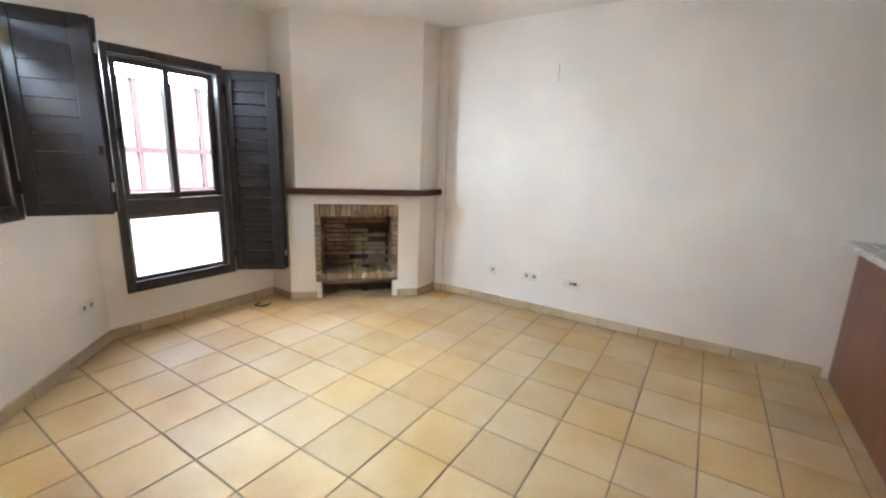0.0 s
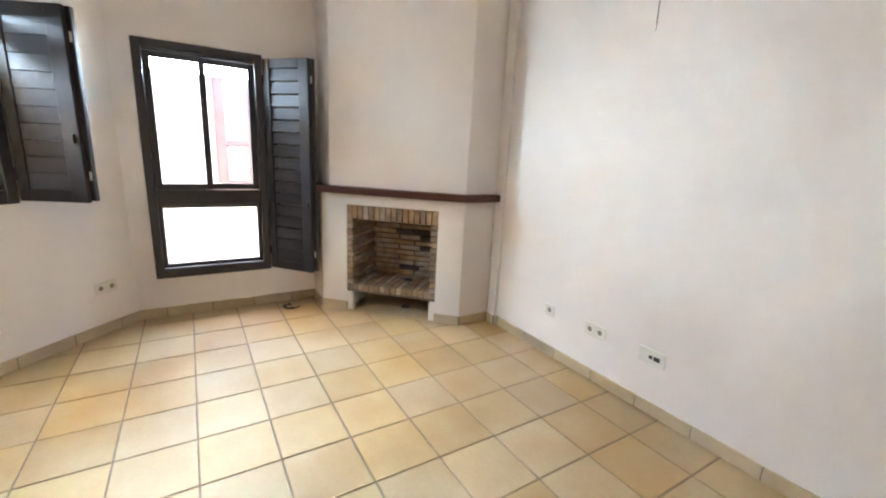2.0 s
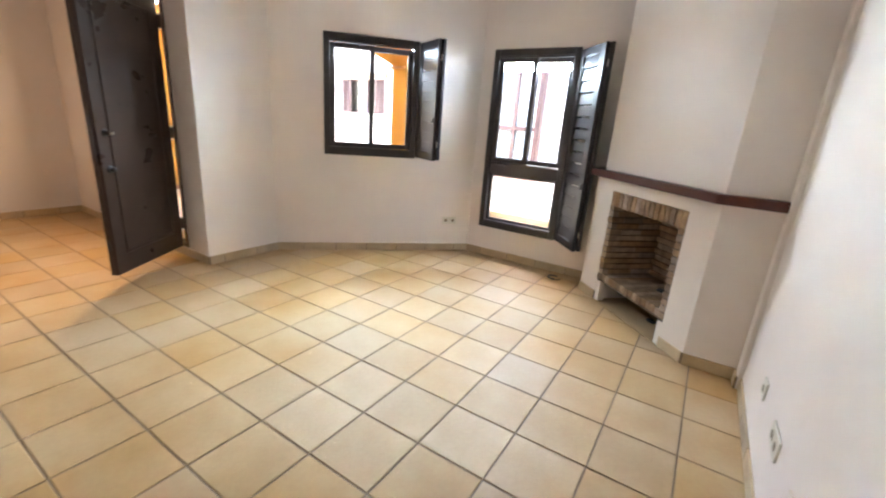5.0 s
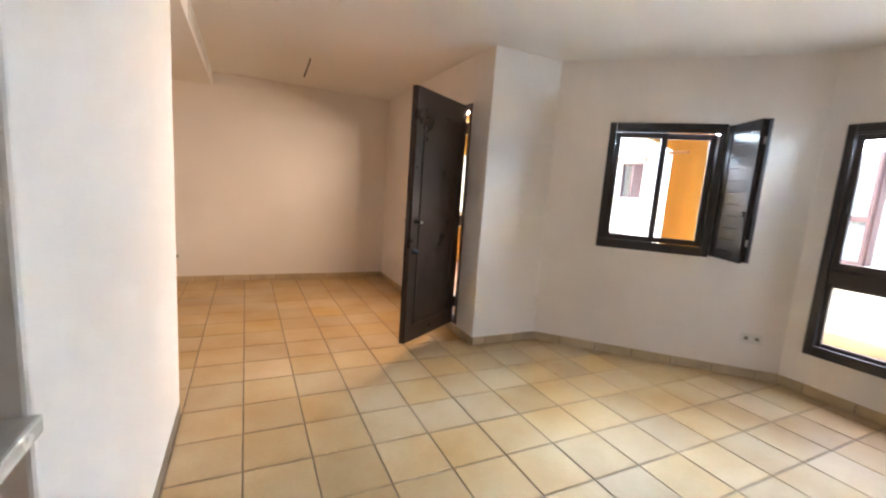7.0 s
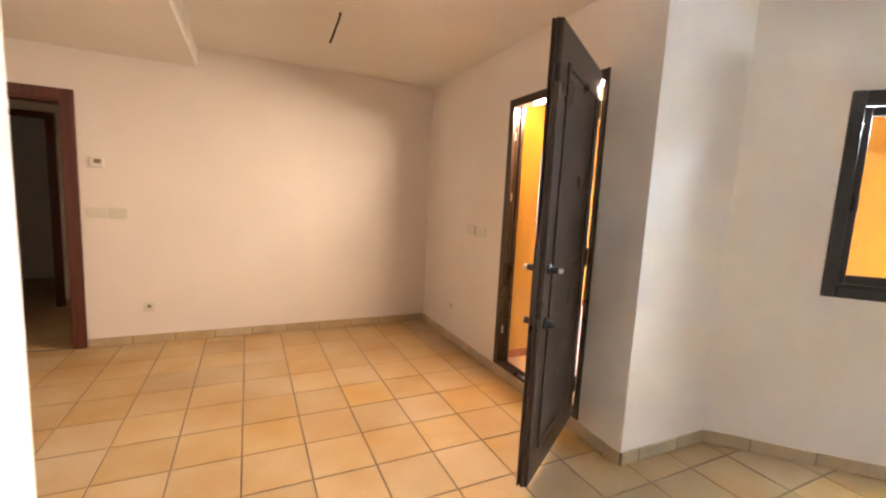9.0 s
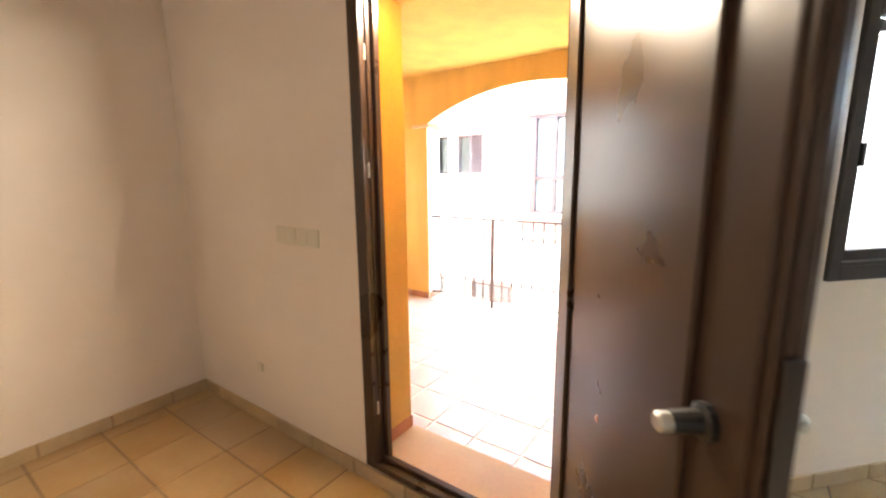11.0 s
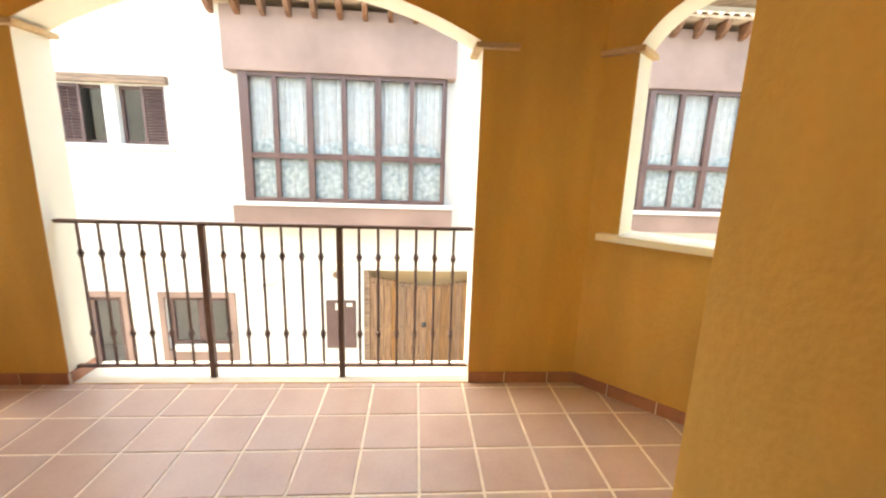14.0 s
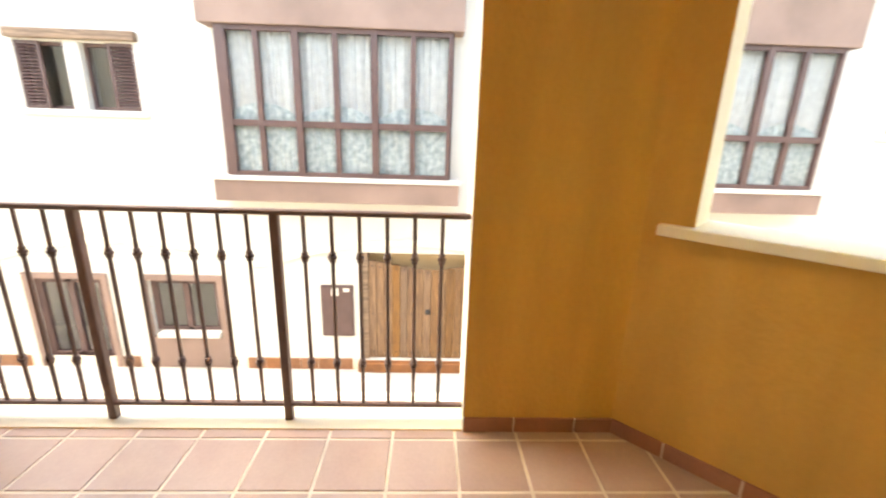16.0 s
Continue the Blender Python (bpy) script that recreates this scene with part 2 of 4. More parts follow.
panel_wood = wood("brown_panel_wood", (0.19, 0.055, 0.022), (0.11, 0.028, 0.012), "Z", 0.35)
casing_wood = wood("casing_wood", (0.13, 0.035, 0.02), (0.07, 0.018, 0.011), "Z", 0.35)
brick_mat = material("fire_brick", (0.43, 0.30, 0.195), 0.85, 0.16, 14.0, 90.0, 0.4, 0.003, random_tone=0.3, tint=(0.28, 0.18, 0.115))
sooty_brick = material("sooted_brick", (0.085, 0.055, 0.045), 0.9, 0.16, 14.0, 90.0, 0.4, 0.003, random_tone=0.2)
mortar = material("sooty_mortar", (0.13, 0.10, 0.075), 0.95, 0.15, 10.0, 120.0, 0.4, 0.002)
stone_top = material("pale_worktop", (0.62, 0.59, 0.53), 0.25, 0.06, 30.0, 220.0, 0.03, 0.0005)
bay_brown = material("brown_render", (0.30, 0.21, 0.175), 0.85, 0.10, 1.2, 120.0, 0.25, 0.003, spec=0.2)
win_brown = material("brown_window_frame", (0.11, 0.062, 0.056), 0.45, 0.08, 4.0, 150.0, 0.05, 0.0005)
gate_wood = wood("weathered_gate_wood", (0.34, 0.19, 0.09), (0.12, 0.062, 0.032), "Z", 0.7, random_tone=0.2)
beam_wood = wood("weathered_beam_wood", (0.36, 0.235, 0.145), (0.12, 0.07, 0.042), "Y", 0.7, random_tone=0.15)
corbel_wood = wood("red_brown_corbel_wood", (0.25, 0.115, 0.055), (0.11, 0.048, 0.025), "X", 0.7)
roof_clay = material("roof_clay", (0.60, 0.45, 0.31), 0.85, 0.15, 5.0, 60.0, 0.3, 0.002, random_tone=0.15, island=True)
plinth_tile = material("street_plinth_tile", (0.30, 0.135, 0.065), 0.6, 0.12, 5.0, 60.0, 0.2, 0.001, random_tone=0.12)
paving = material("pale_paving", (0.52, 0.50, 0.46), 0.85, 0.08, 1.5, 60.0, 0.3, 0.003)
curtain_mat = material("lace_curtain", (0.90, 0.91, 0.88), 0.9, 0.05, 9.0, 60.0, 0.2, 0.003)
lace_mat = material("patterned_lace", (0.80, 0.85, 0.83), 0.9, 0.1, 11.0, 34.0, 0.2, 0.002, tint=(0.42, 0.52, 0.52))
sand_render = material("sandy_render", (0.60, 0.45, 0.28), 0.85, 0.06, 1.5, 110.0, 0.3, 0.003, spec=0.2)
# dark grey: the dimness of unlit rooms is put into the colour
dark_room = material("painted_dim_room", (0.25, 0.25, 0.24), 0.9, 0.05, 2.0, 60.0, 0.1, 0.002)

glass = bpy.data.materials.new("window_glass")
glass.use_nodes = True
gp = glass.node_tree.nodes["Principled BSDF"]
gp.inputs["Base Color"].default_value = (0.97, 0.98, 0.98, 1)
gp.inputs["Transmission Weight"].default_value = 1.0
gp.inputs["Roughness"].default_value = 0.0
gp.inputs["IOR"].default_value = 1.02

# ---- structure: living room ----
PN = 1.66
H = 2.525
FOOT = -3.4
PL3 = (plaster, cream, plaster)
C_IN, B_IN = (-2.183, -0.46), (-3.57, 0.905)
E_OUT, J_OUT, I_OUT = (-2.407, -0.766), (-3.27, 0.393), (-3.98, -0.32)
D_OUT, F_OUT = (-2.30, -0.577), (-2.424, -0.453)
# the terrace and the street are drawn in their own plan, laid out by this matrix: a step below the rooms and somewhat larger
OUTDOORS = Matrix.Translation((-0.70, -0.97, 1.345)) @ Matrix.Scale(1.15, 4) @ Matrix.Translation((0.70, 0.97, -1.345))


def outdoors(p):
    v = OUTDOORS @ Vector((p[0], p[1], 0))
    return (v.x, v.y)


def indoors(p):
    v = OUTDOORS.inverted() @ Vector((p[0], p[1], 0))
    return (v.x, v.y)


D_W, E_W, F_W, J_W = outdoors(D_OUT), outdoors(E_OUT), outdoors(F_OUT), outdoors(J_OUT)
wall("wall_west", (-3.57, 3.37), B_IN, 0.2, FOOT, H, (plaster, cream, cream), [(1.52, 2.335, 0.31, 2.01)], label="cream plastered wall with a tall window")
wall("wall_bay", B_IN, C_IN, 0.2, FOOT, H, (plaster, ochre, ochre), [(0.624, 1.49, 0.955, 2.015)], outer=(D_W, J_W), label="angled cream plastered wall with a small window")
bm = prism(bmesh.new(), [(-1.515, -0.47), C_IN, D_W, F_W, E_W, (-1.83, E_W[1]), (-1.515, -0.766)], FOOT, H)
for f in bm.faces:
    f.normal_update()
    if f.calc_center_median().y < -0.7 or f.calc_center_median().x < -2.5:
        f.material_index = 1
bmesh.ops.recalc_face_normals(bm, faces=bm.faces)
tagged(part("wall_stub", bm, (plaster, ochre)), "short plastered return wall beside the entrance door", "wall", kind="structure")
wall("wall_door", (-1.515, -0.766), (-1.515, -3.24), 0.315, FOOT, H, (plaster, ochre, ochre), [(0.024, 0.969, 0.085, 2.125)], label="cream plastered wall with the entrance doorway")
wall("wall_south", (-1.515, -3.24), (2.6, -3.24), 0.2, -0.1, H, (plaster, plaster, plaster), [(3.07, 3.88, -0.1, 1.98)], label="cream plastered wall with an inner doorway")
wall("wall_east", (2.6, -3.24), (2.6, 3.37), 0.2, -0.1, H, PL3, label="plain plastered wall")
wall("wall_north", (2.8, 3.37), (-3.73, 3.37), 0.2, FOOT, H, PL3, label="large plain cream plastered wall")
bm = prism(bmesh.new(), [(0.632, PN), (0.632, 0.0), (2.6, 0.0), (2.6, 0.14), (0.772, 0.14), (0.772, PN)], -0.1, H)
edges = [e for e in bm.edges if abs(e.verts[0].co.z - e.verts[1].co.z) > 1 and e.verts[0].co.x < 0.7]
bmesh.ops.bevel(bm, geom=edges, offset=0.012, segments=3, affect="EDGES", profile=0.5)
tagged(part("wall_kitchen", bm, plaster), "cream plastered partition wall beside the kitchen", "wall", kind="structure")
bm = prism(bmesh.new(), [(-3.73, 0.7), (-2.3, -0.6), (-1.6, -0.6), (-1.6, -3.4), (2.75, -3.4), (2.75, 3.5), (-3.73, 3.5)], H, H + 0.25)
tagged(part("ceiling", bm, ceiling_paint), "pale cream painted ceiling", "ceiling", kind="structure")
bulk = tagged(part("ceiling_bulkhead", boxes((0.655, 2.6, -3.24, -0.002, 2.365, H), bevel=0.004), ceiling_paint), "lowered ceiling box over the passage", "bulkhead", kind="structure")

# floor slab with grout, tiles are laid on it at the end of the file
bm = prism(bmesh.new(), [(-3.65, 0.8), (-2.2, -0.55), (-1.55, -0.55), (-1.55, -3.3), (2.7, -3.3), (2.7, 3.4), (-3.65, 3.4)], -0.2, -0.0035)
floor = tagged(part("floor", bm, grout), "sandy square floor tiles with brown joints", "floor", kind="structure")

# chimney breast across the corner, open for the firebox
K0, K1, K2, K3 = (-3.57, 2.22), (-3.30, 2.22), (-2.452, 3.07), (-2.452, 3.37)
FM = pose(-2.869, 2.651, 0, 0, 0, -135)
chimney = thing("chimney_breast", "cream plastered corner fireplace with a brick firebox", "fireplace", FM)
FI = FM.inverted()


def loc(p):
    v = FI @ Vector((p[0], p[1], 0))
    return (v.x, v.y)


k0, k1, k2, k3 = loc(K0), loc(K1), loc(K2), loc(K3)
# two piers and the breast over them
bm = bmesh.new()
prism(bm, [k1, k0, (k0[0] - 0.05, k0[1] - 0.08), (0.43, -0.12), (0.385, -0.12), (0.385, 0)], 0, 0.905)
part("pier", bm, plaster, chimney)
bm = prism(bmesh.new(), [k3, (k3[0] + 0.05, k3[1] - 0.08), (-0.43, -0.12), (-0.385, -0.12), (-0.385, 0), k2][::-1], 0, 0.905)
part("pier", bm, plaster, chimney)
rim = [(k0[0] - 0.05, k0[1] - 0.08), (0.43, -0.12), (-0.43, -0.12), (k3[0] + 0.05, k3[1] - 0.08)]
bm = prism(bmesh.new(), [k3, k2, k1, k0] + rim, 0.905, 1.0)
prism(bm, [k3, k2, loc((-3.245, 2.275)), loc((-3.57, 2.275))] + rim, 1.0, H)
part("breast", bm, plaster, chimney)
# the store under the hearth
bm = boxes((0.375, 0.385, -0.46, -0.002, 0, 0.17), (-0.385, -0.375, -0.46, -0.002, 0, 0.17), (-0.385, 0.385, -0.48, -0.46, 0, 0.17),
           (0.335, 0.375, -0.06, -0.004, 0, 0.165), (-0.375, -0.335, -0.06, -0.004, 0, 0.165))
part("store_floor", boxes((-0.375, 0.375, -0.46, 0.005, -0.006, 0.004)), tile_mat, chimney, "sandy tiled floor of the log store")
part("wood_store", bm, plaster, chimney, "white plastered log store under the hearth")
bm = boxes((0.345, 0.40, -0.5, -0.004, 0.17, 0.9), (-0.40, -0.345, -0.5, -0.004, 0.17, 0.9), (-0.4, 0.4, -0.52, -0.46, 0.17, 0.92),
           (-0.345, 0.345, -0.46, -0.02, 0.168, 0.19), (-0.38, 0.38, -0.46, -0.012, 0.81, 0.9))
part("mortar_bed", bm, mortar, chimney, "sooty mortar between the bricks")
rnd = random.Random(4)


def brick_mesh(w, d, h):
    bm = bmesh.new()
    box(bm, -w / 2, w / 2, -d / 2, d / 2, -h / 2, h / 2, bevel=0.003)
    return mesh_of("brick", bm, brick_mat)


soldier = brick_mesh(0.0405, 0.05, 0.108)
for i in range(16):
    shared("brick", soldier, chimney, pose(-0.361 + i * 0.0481, -0.022 + rnd.uniform(-0.002, 0.003), 0.848, 0, rnd.uniform(-1.5, 1.5), rnd.uniform(-1, 1)))
jamb = brick_mesh(0.052, 0.11, 0.040)
side = brick_mesh(0.02, 0.215, 0.040)
rear = brick_mesh(0.222, 0.03, 0.040)
rear_sooty = rear.copy()
rear_sooty.materials.clear()
rear_sooty.materials.append(sooty_brick)
for i in range(13):
    z = 0.208 + i * 0.0475
    for s in (-1, 1):
        shared("brick", jamb, chimney, pose(s * 0.358 + rnd.uniform(-0.003, 0.003), -0.053 + rnd.uniform(-0.003, 0.004), z, 0, 0, rnd.uniform(-1, 1)))
        for k in range(2):
            y = -0.215 - k * 0.225 + (0.06 if i % 2 else 0)
            shared("brick", side, chimney, pose(s * 0.338, max(y, -0.35), z, 0, 0, rnd.uniform(-0.6, 0.6)))
    for k in range(3):
        x = -0.235 + k * 0.235 + (0.05 if i % 2 else -0.04)
        shared("brick", rear_sooty if (i, k) in ((8, 0), (9, 0), (9, 1), (6, 0), (2, 1)) else rear, chimney, pose(max(min(x, 0.225), -0.225), -0.452, z, 0, 0, rnd.uniform(-0.5, 0.5)))
hearth = brick_mesh(0.0415, 0.43, 0.055)
for i in range(1, 15):
    shared("brick", hearth, chimney, pose(-0.361 + i * 0.0481, -0.218 + rnd.uniform(-0.004, 0.004), 0.213 + rnd.uniform(-0.002, 0.002), 0, 0, rnd.uniform(-0.5, 0.5)))
# mantel shelf
bm = bmesh.new()
prism(bm, [(k0[0] + 0.02, k0[1] + 0.015), (k0[0] + 0.03, k0[1]), (k1[0] + 0.02, k1[1] + 0.07), (k2[0] - 0.02, k2[1] + 0.07), (k3[0] - 0.045, k3[1] + 0.05), (k3[0] + 0.02, k3[1] - 0.01), (k2[0] + 0.06, k2[1] - 0.02), (k1[0] - 0.06, k1[1] - 0.02)], 0.995, 1.05)
bmesh.ops.bevel(bm, geom=list(bm.edges), offset=0.004, segments=2, affect="EDGES")
mantel = part("mantel_shelf", bm, mahogany)
mantel.matrix_basis = FM
tagged(mantel, "dark red-brown wooden mantel shelf over the fireplace", "shelf")
tagged(part("pipe_casing", boxes((-2.45, -2.35, 3.345, 3.372, 0, H), bevel=0.004), plaster), "narrow plastered pipe casing in the corner", "casing", kind="structure")


# ---- windows ----
def glass_pane(x0, x1, z0, z1, y, parent):
    ob = part("pane", boxes((x0, x1, y - 0.003, y + 0.003, z0, z1)), glass, parent, "clear glass")
    ob.visible_shadow = False
    return ob


def sash(name, x0, x1, z0, z1, y, parent, w=0.045, d=0.03):
    s = part(name, boxes((x0, x0 + w, y - d / 2, y + d / 2, z0, z1), (x1 - w, x1, y - d / 2, y + d / 2, z0, z1),
                         (x0 + w, x1 - w, y - d / 2, y + d / 2, z0, z0 + w), (x0 + w, x1 - w, y - d / 2, y + d / 2, z1 - w, z1), bevel=0.003), dark_alu, parent)
    glass_pane(x0 + w - 0.004, x1 - w + 0.004, z0 + w - 0.004, z1 - w + 0.004, y, s)
    return s


def shutter(m, w, h, label, louvres, gap):
    """A folded pair of inside shutter leaves, each a frame of stiles and rails round slats. Local x runs along the leaf from its hinge."""
    sh = thing("window_shutter", label, "shutter", m)
    t = 0.030
    step = (h - 0.14) / louvres
    bm = bmesh.new()
    box(bm, 0, w - 0.15, -0.004, 0.004, 0, step - gap, bevel=0.002)
    me = mesh_of("slat", bm, shutter_paint)
    for k in range(2):
        y, x0, x1 = k * (t + 0.006), k * 0.004, w + k * 0.018
        leaf_ = part("leaf", boxes((x0, x0 + 0.06, y, y + t, k * 0.008, h), (x1 - 0.09, x1, y, y + t, k * 0.008, h), bevel=0.004), shutter_paint, sh)
        part("rail", boxes((x0 + 0.06, x1 - 0.09, y + 0.002, y + t - 0.002, k * 0.008, 0.07), bevel=0.004), shutter_paint, leaf_)
        part("rail", boxes((x0 + 0.06, x1 - 0.09, y + 0.002, y + t - 0.002, h - 0.07, h), bevel=0.004), shutter_paint, leaf_)
        for i in range(louvres):
            shared("slat", me, leaf_, pose(0.06 + k * 0.014, y + 0.010, 0.072 + gap / 2 + i * step, (-7 if k == 0 else 7) if gap > 0.002 else -1.5, 0, 0))
    for z in (0.15, h - 0.15):
        part("hinge", lathe(bmesh.new(), [(0.007, 0), (0.007, 0.07)], 8, (-0.006, t / 2, z - 0.035)), shutter_paint, sh)
        part("hinge", lathe(bmesh.new(), [(0.006, 0), (0.006, 0.05)], 8, (w + 0.006, t + 0.003, z - 0.025)), chrome, sh, "small steel hinge between the leaves")
    part("latch", boxes((w - 0.035, w - 0.02, -0.014, 0.0, h * 0.32, h * 0.32 + 0.05), bevel=0.003), black_plastic, sh)
    return sh


# tall window; local x runs south along the wall, y into the room
TW = pose(-3.57, 1.85, 0.31, 0, 0, -90)
W, HH = 0.815, 1.70
tw = thing("window_1", "dark brown aluminium window, tall, sliding over a fixed pane", "window", TW, kind="structure")
part("window_frame", boxes((0, 0.055, -0.085, 0.02, 0, HH), (W - 0.055, W, -0.085, 0.02, 0, HH), (0.055, W - 0.055, -0.085, 0.02, 0, 0.06), (0.055, W - 0.055, -0.085, 0.02, HH - 0.06, HH),
                           (0.055, W - 0.055, -0.08, 0.0, 0.555, 0.66), bevel=0.004), dark_alu, tw)
part("track", boxes((0.055, W - 0.055, 0.0, 0.02, 0.06, 0.075), (0.055, W - 0.055, -0.02, 0.012, 0.66, 0.672), (0.055, W - 0.055, -0.02, 0.012, HH - 0.074, HH - 0.06), bevel=0.002), dark_alu, tw)
sash("sash", 0.055, W / 2 + 0.022, 0.672, HH - 0.07, -0.055, tw)
sash("sash", W / 2 - 0.022, W - 0.055, 0.672, HH - 0.07, -0.022, tw)
sash("fixed_light", 0.055, W - 0.055, 0.07, 0.56, -0.04, tw, 0.03)
part("window_latch", boxes((W - 0.09, W - 0.075, -0.006, 0.02, 1.08, 1.17), bevel=0.004), black_plastic, tw)
part("window_sill", boxes((-0.03, W + 0.03, -0.26, -0.085, -0.035, 0.0), bevel=0.004), cream, tw)
shutter(TW @ pose(0.0, 0.022, 0.015, 0, 0, 131), 0.41, 1.66, "dark slatted inside shutter, folded open against the chimney", 16, 0.009)

window_light("sky_light_tall_window", TW @ pose(W / 2, -0.15, HH - 0.12, 118, 0, 0), 0.70, 0.12, LAMP_TALL)
SW_ = Matrix.Translation((-3.57 + 0.624 * 0.7127, 0.905 - 0.624 * 0.7014, 0.955)) @ pose(0, 0, 0, 0, 0, -44.54)
W2, H2 = 0.866, 1.06
sw = thing("window_2", "dark brown aluminium window, small, two sliding panes", "window", SW_, kind="structure")
part("window_frame", boxes((0, 0.055, -0.085, 0.02, 0, H2), (W2 - 0.055, W2, -0.085, 0.02, 0, H2), (0.055, W2 - 0.055, -0.085, 0.02, 0, 0.06), (0.055, W2 - 0.055, -0.085, 0.02, H2 - 0.06, H2), bevel=0.004), dark_alu, sw)
part("track", boxes((0.055, W2 - 0.055, -0.01, 0.02, 0.06, 0.075), (0.055, W2 - 0.055, -0.01, 0.02, H2 - 0.075, H2 - 0.06), bevel=0.002), dark_alu, sw)
sash("sash", 0.055, W2 / 2 + 0.022, 0.075, H2 - 0.075, -0.055, sw)
sash("sash", W2 / 2 - 0.022, W2 - 0.055, 0.075, H2 - 0.075, -0.022, sw)
part("window_latch", boxes((W2 - 0.09, W2 - 0.075, -0.006, 0.02, 0.45, 0.54), bevel=0.004), black_plastic, sw)
shutter(SW_ @ pose(0.0, 0.022, 0.015, 0, 0, 107), 0.365, 1.03, "dark slatted inside shutter, swung open into the room", 10, 0.001)
window_light("sky_light_small_window", SW_ @ pose(W2 / 2, -0.14, H2 - 0.05, 115, 0, 0), 0.74, 0.08, LAMP_SMALL)
# outer sill of the small window, along the terrace side of the wall
os_ = SW_.inverted() @ pose(J_W[0], J_W[1], 0, 0, 0, -45)
bm = boxes((0.40, 1.35, -0.07, 0.15, 0.90, 0.95), bevel=0.008, seg=2)
bmesh.ops.transform(bm, matrix=os_, verts=bm.verts)
part("window_sill", bm, cream, sw, "pale stone outer sill")

# ---- entrance door ----
DM = pose(-1.515, -0.79, 0.085, 0, 0, -90)
WD, HD = 0.945, 2.04
df = thing("door_1", "dark brown metal entrance door frame, door swung open", "door frame", DM, kind="structure")
part("jamb", boxes((0, 0.036, -0.075, 0.012, 0, HD), (0.036, 0.046, -0.03, -0.012, 0.03, HD - 0.06), bevel=0.003), door_metal, df)
part("jamb", boxes((WD - 0.06, WD, -0.075, 0.012, 0, HD), (WD - 0.085, WD - 0.06, -0.075, -0.045, 0.02, HD - 0.06), (WD - 0.068, WD - 0.06, -0.045, -0.02, 0.02, HD - 0.06), bevel=0.003), door_metal, df)
part("head", boxes((0.036, WD - 0.06, -0.075, 0.012, HD - 0.06, HD), bevel=0.003), door_metal, df)
part("threshold", boxes((0.036, WD - 0.06, -0.075, 0.012, 0, 0.03), (0.036, WD - 0.06, -0.05, -0.03, 0.03, 0.045), bevel=0.003), door_metal, df)
# added lamp that brightens the room, tinted like light off the ochre terrace
window_light("doorway_fill_light", DM @ pose(WD / 2, -0.14, HD - 0.06, 95, 0, 0), 0.74, 0.09, LAMP_DOOR, (1.0, 0.84, 0.68))
tagged(part("door_step", boxes((-1.85, -1.592, -1.73, -0.795, 0.087, 0.105), bevel=0.005, seg=2), tile_mat), "sandy tiled door step outside the entrance", "step", kind="structure")
for z in (0.29, 1.325, 1.77):
    part("strike_plate", boxes((WD - 0.064, WD - 0.058, -0.035, -0.012, z - 0.03, z + 0.03), bevel=0.002), chrome, df)
ang = math.degrees(math.atan2(0.43, 0.655))
leaf = thing("door_leaf", "dark brown panelled metal door leaf, swung wide open", "door", pose(-1.467, -0.835, 0.105, 0, 0, ang))
LW, LH, LT = 0.765, 1.99, 0.05
part("slab", boxes((0, LW, -LT / 2, LT / 2, 0, LH), (LW, LW + 0.014, -LT / 2 + 0.004, -LT / 2 + 0.012, 0, LH), (LW, LW + 0.010, -LT / 2 + 0.018, LT / 2 - 0.014, 0, LH), (-0.008, 0, -LT / 2, LT / 2 - 0.02, 0, LH), bevel=0.004), door_metal, leaf)
for s in (-1, 1):
    y = s * (LT / 2 + 0.003)
    part("panel_moulding", boxes((0.10, 0.125, y - 0.006, y + 0.006, 0.14, LH - 0.14), (LW - 0.125, LW - 0.10, y - 0.006, y + 0.006, 0.14, LH - 0.14),
                                 (0.125, LW - 0.125, y - 0.006, y + 0.006, 0.14, 0.165), (0.125, LW - 0.125, y - 0.006, y + 0.006, LH - 0.165, LH - 0.14), bevel=0.004), door_metal, leaf)
    m = Matrix.Rotation(radians(-90 * s), 4, "X")
    hd = part("handle", lathe(bmesh.new(), [(0.024, 0), (0.024, 0.008), (0.016, 0.012), (0.014, 0.045)], 14, (LW - 0.065, s * LT / 2, 0.985), m), black_plastic, leaf, "black door knob")
    part("knob_end", lathe(bmesh.new(), [(0.0125, 0.045), (0.0125, 0.058), (0.009, 0.062)], 14, (LW - 0.065, s * LT / 2, 0.985), m), chrome, hd, "steel knob end")
    part("lock", lathe(bmesh.new(), [(0.026, 0), (0.026, 0.012), (0.016, 0.016), (0.016, 0.04), (0.009, 0.044)], 14, (LW - 0.065, s * LT / 2, 0.745), m), black_plastic, leaf, "black round lock")
part("lock_plate", boxes((LW + 0.013, LW + 0.017, -0.012, 0.010, 0.80, 1.10), bevel=0.001), dark_alu, leaf, "dark steel lock plate")
for z in (0.22, 1.78):
    part("bolt", boxes((LW + 0.012, LW + 0.02, -0.01, 0.008, z - 0.03, z + 0.03), bevel=0.002), dark_alu, leaf)
for z in (0.2, 0.97, 1.8):
    hg = part("hinge", lathe(bmesh.new(), [(0.013, 0), (0.013, 0.09)], 12, (-0.026, LT / 2 - 0.01, z - 0.045)), door_metal, leaf)
    for zc in (z - 0.058, z + 0.045):
        part("hinge_cap", lathe(bmesh.new(), [(0.012, 0), (0.0145, 0.003), (0.0145, 0.010), (0.011, 0.013)], 12, (-0.026, LT / 2 - 0.01, zc)), chrome, hg, "bright steel hinge cap")

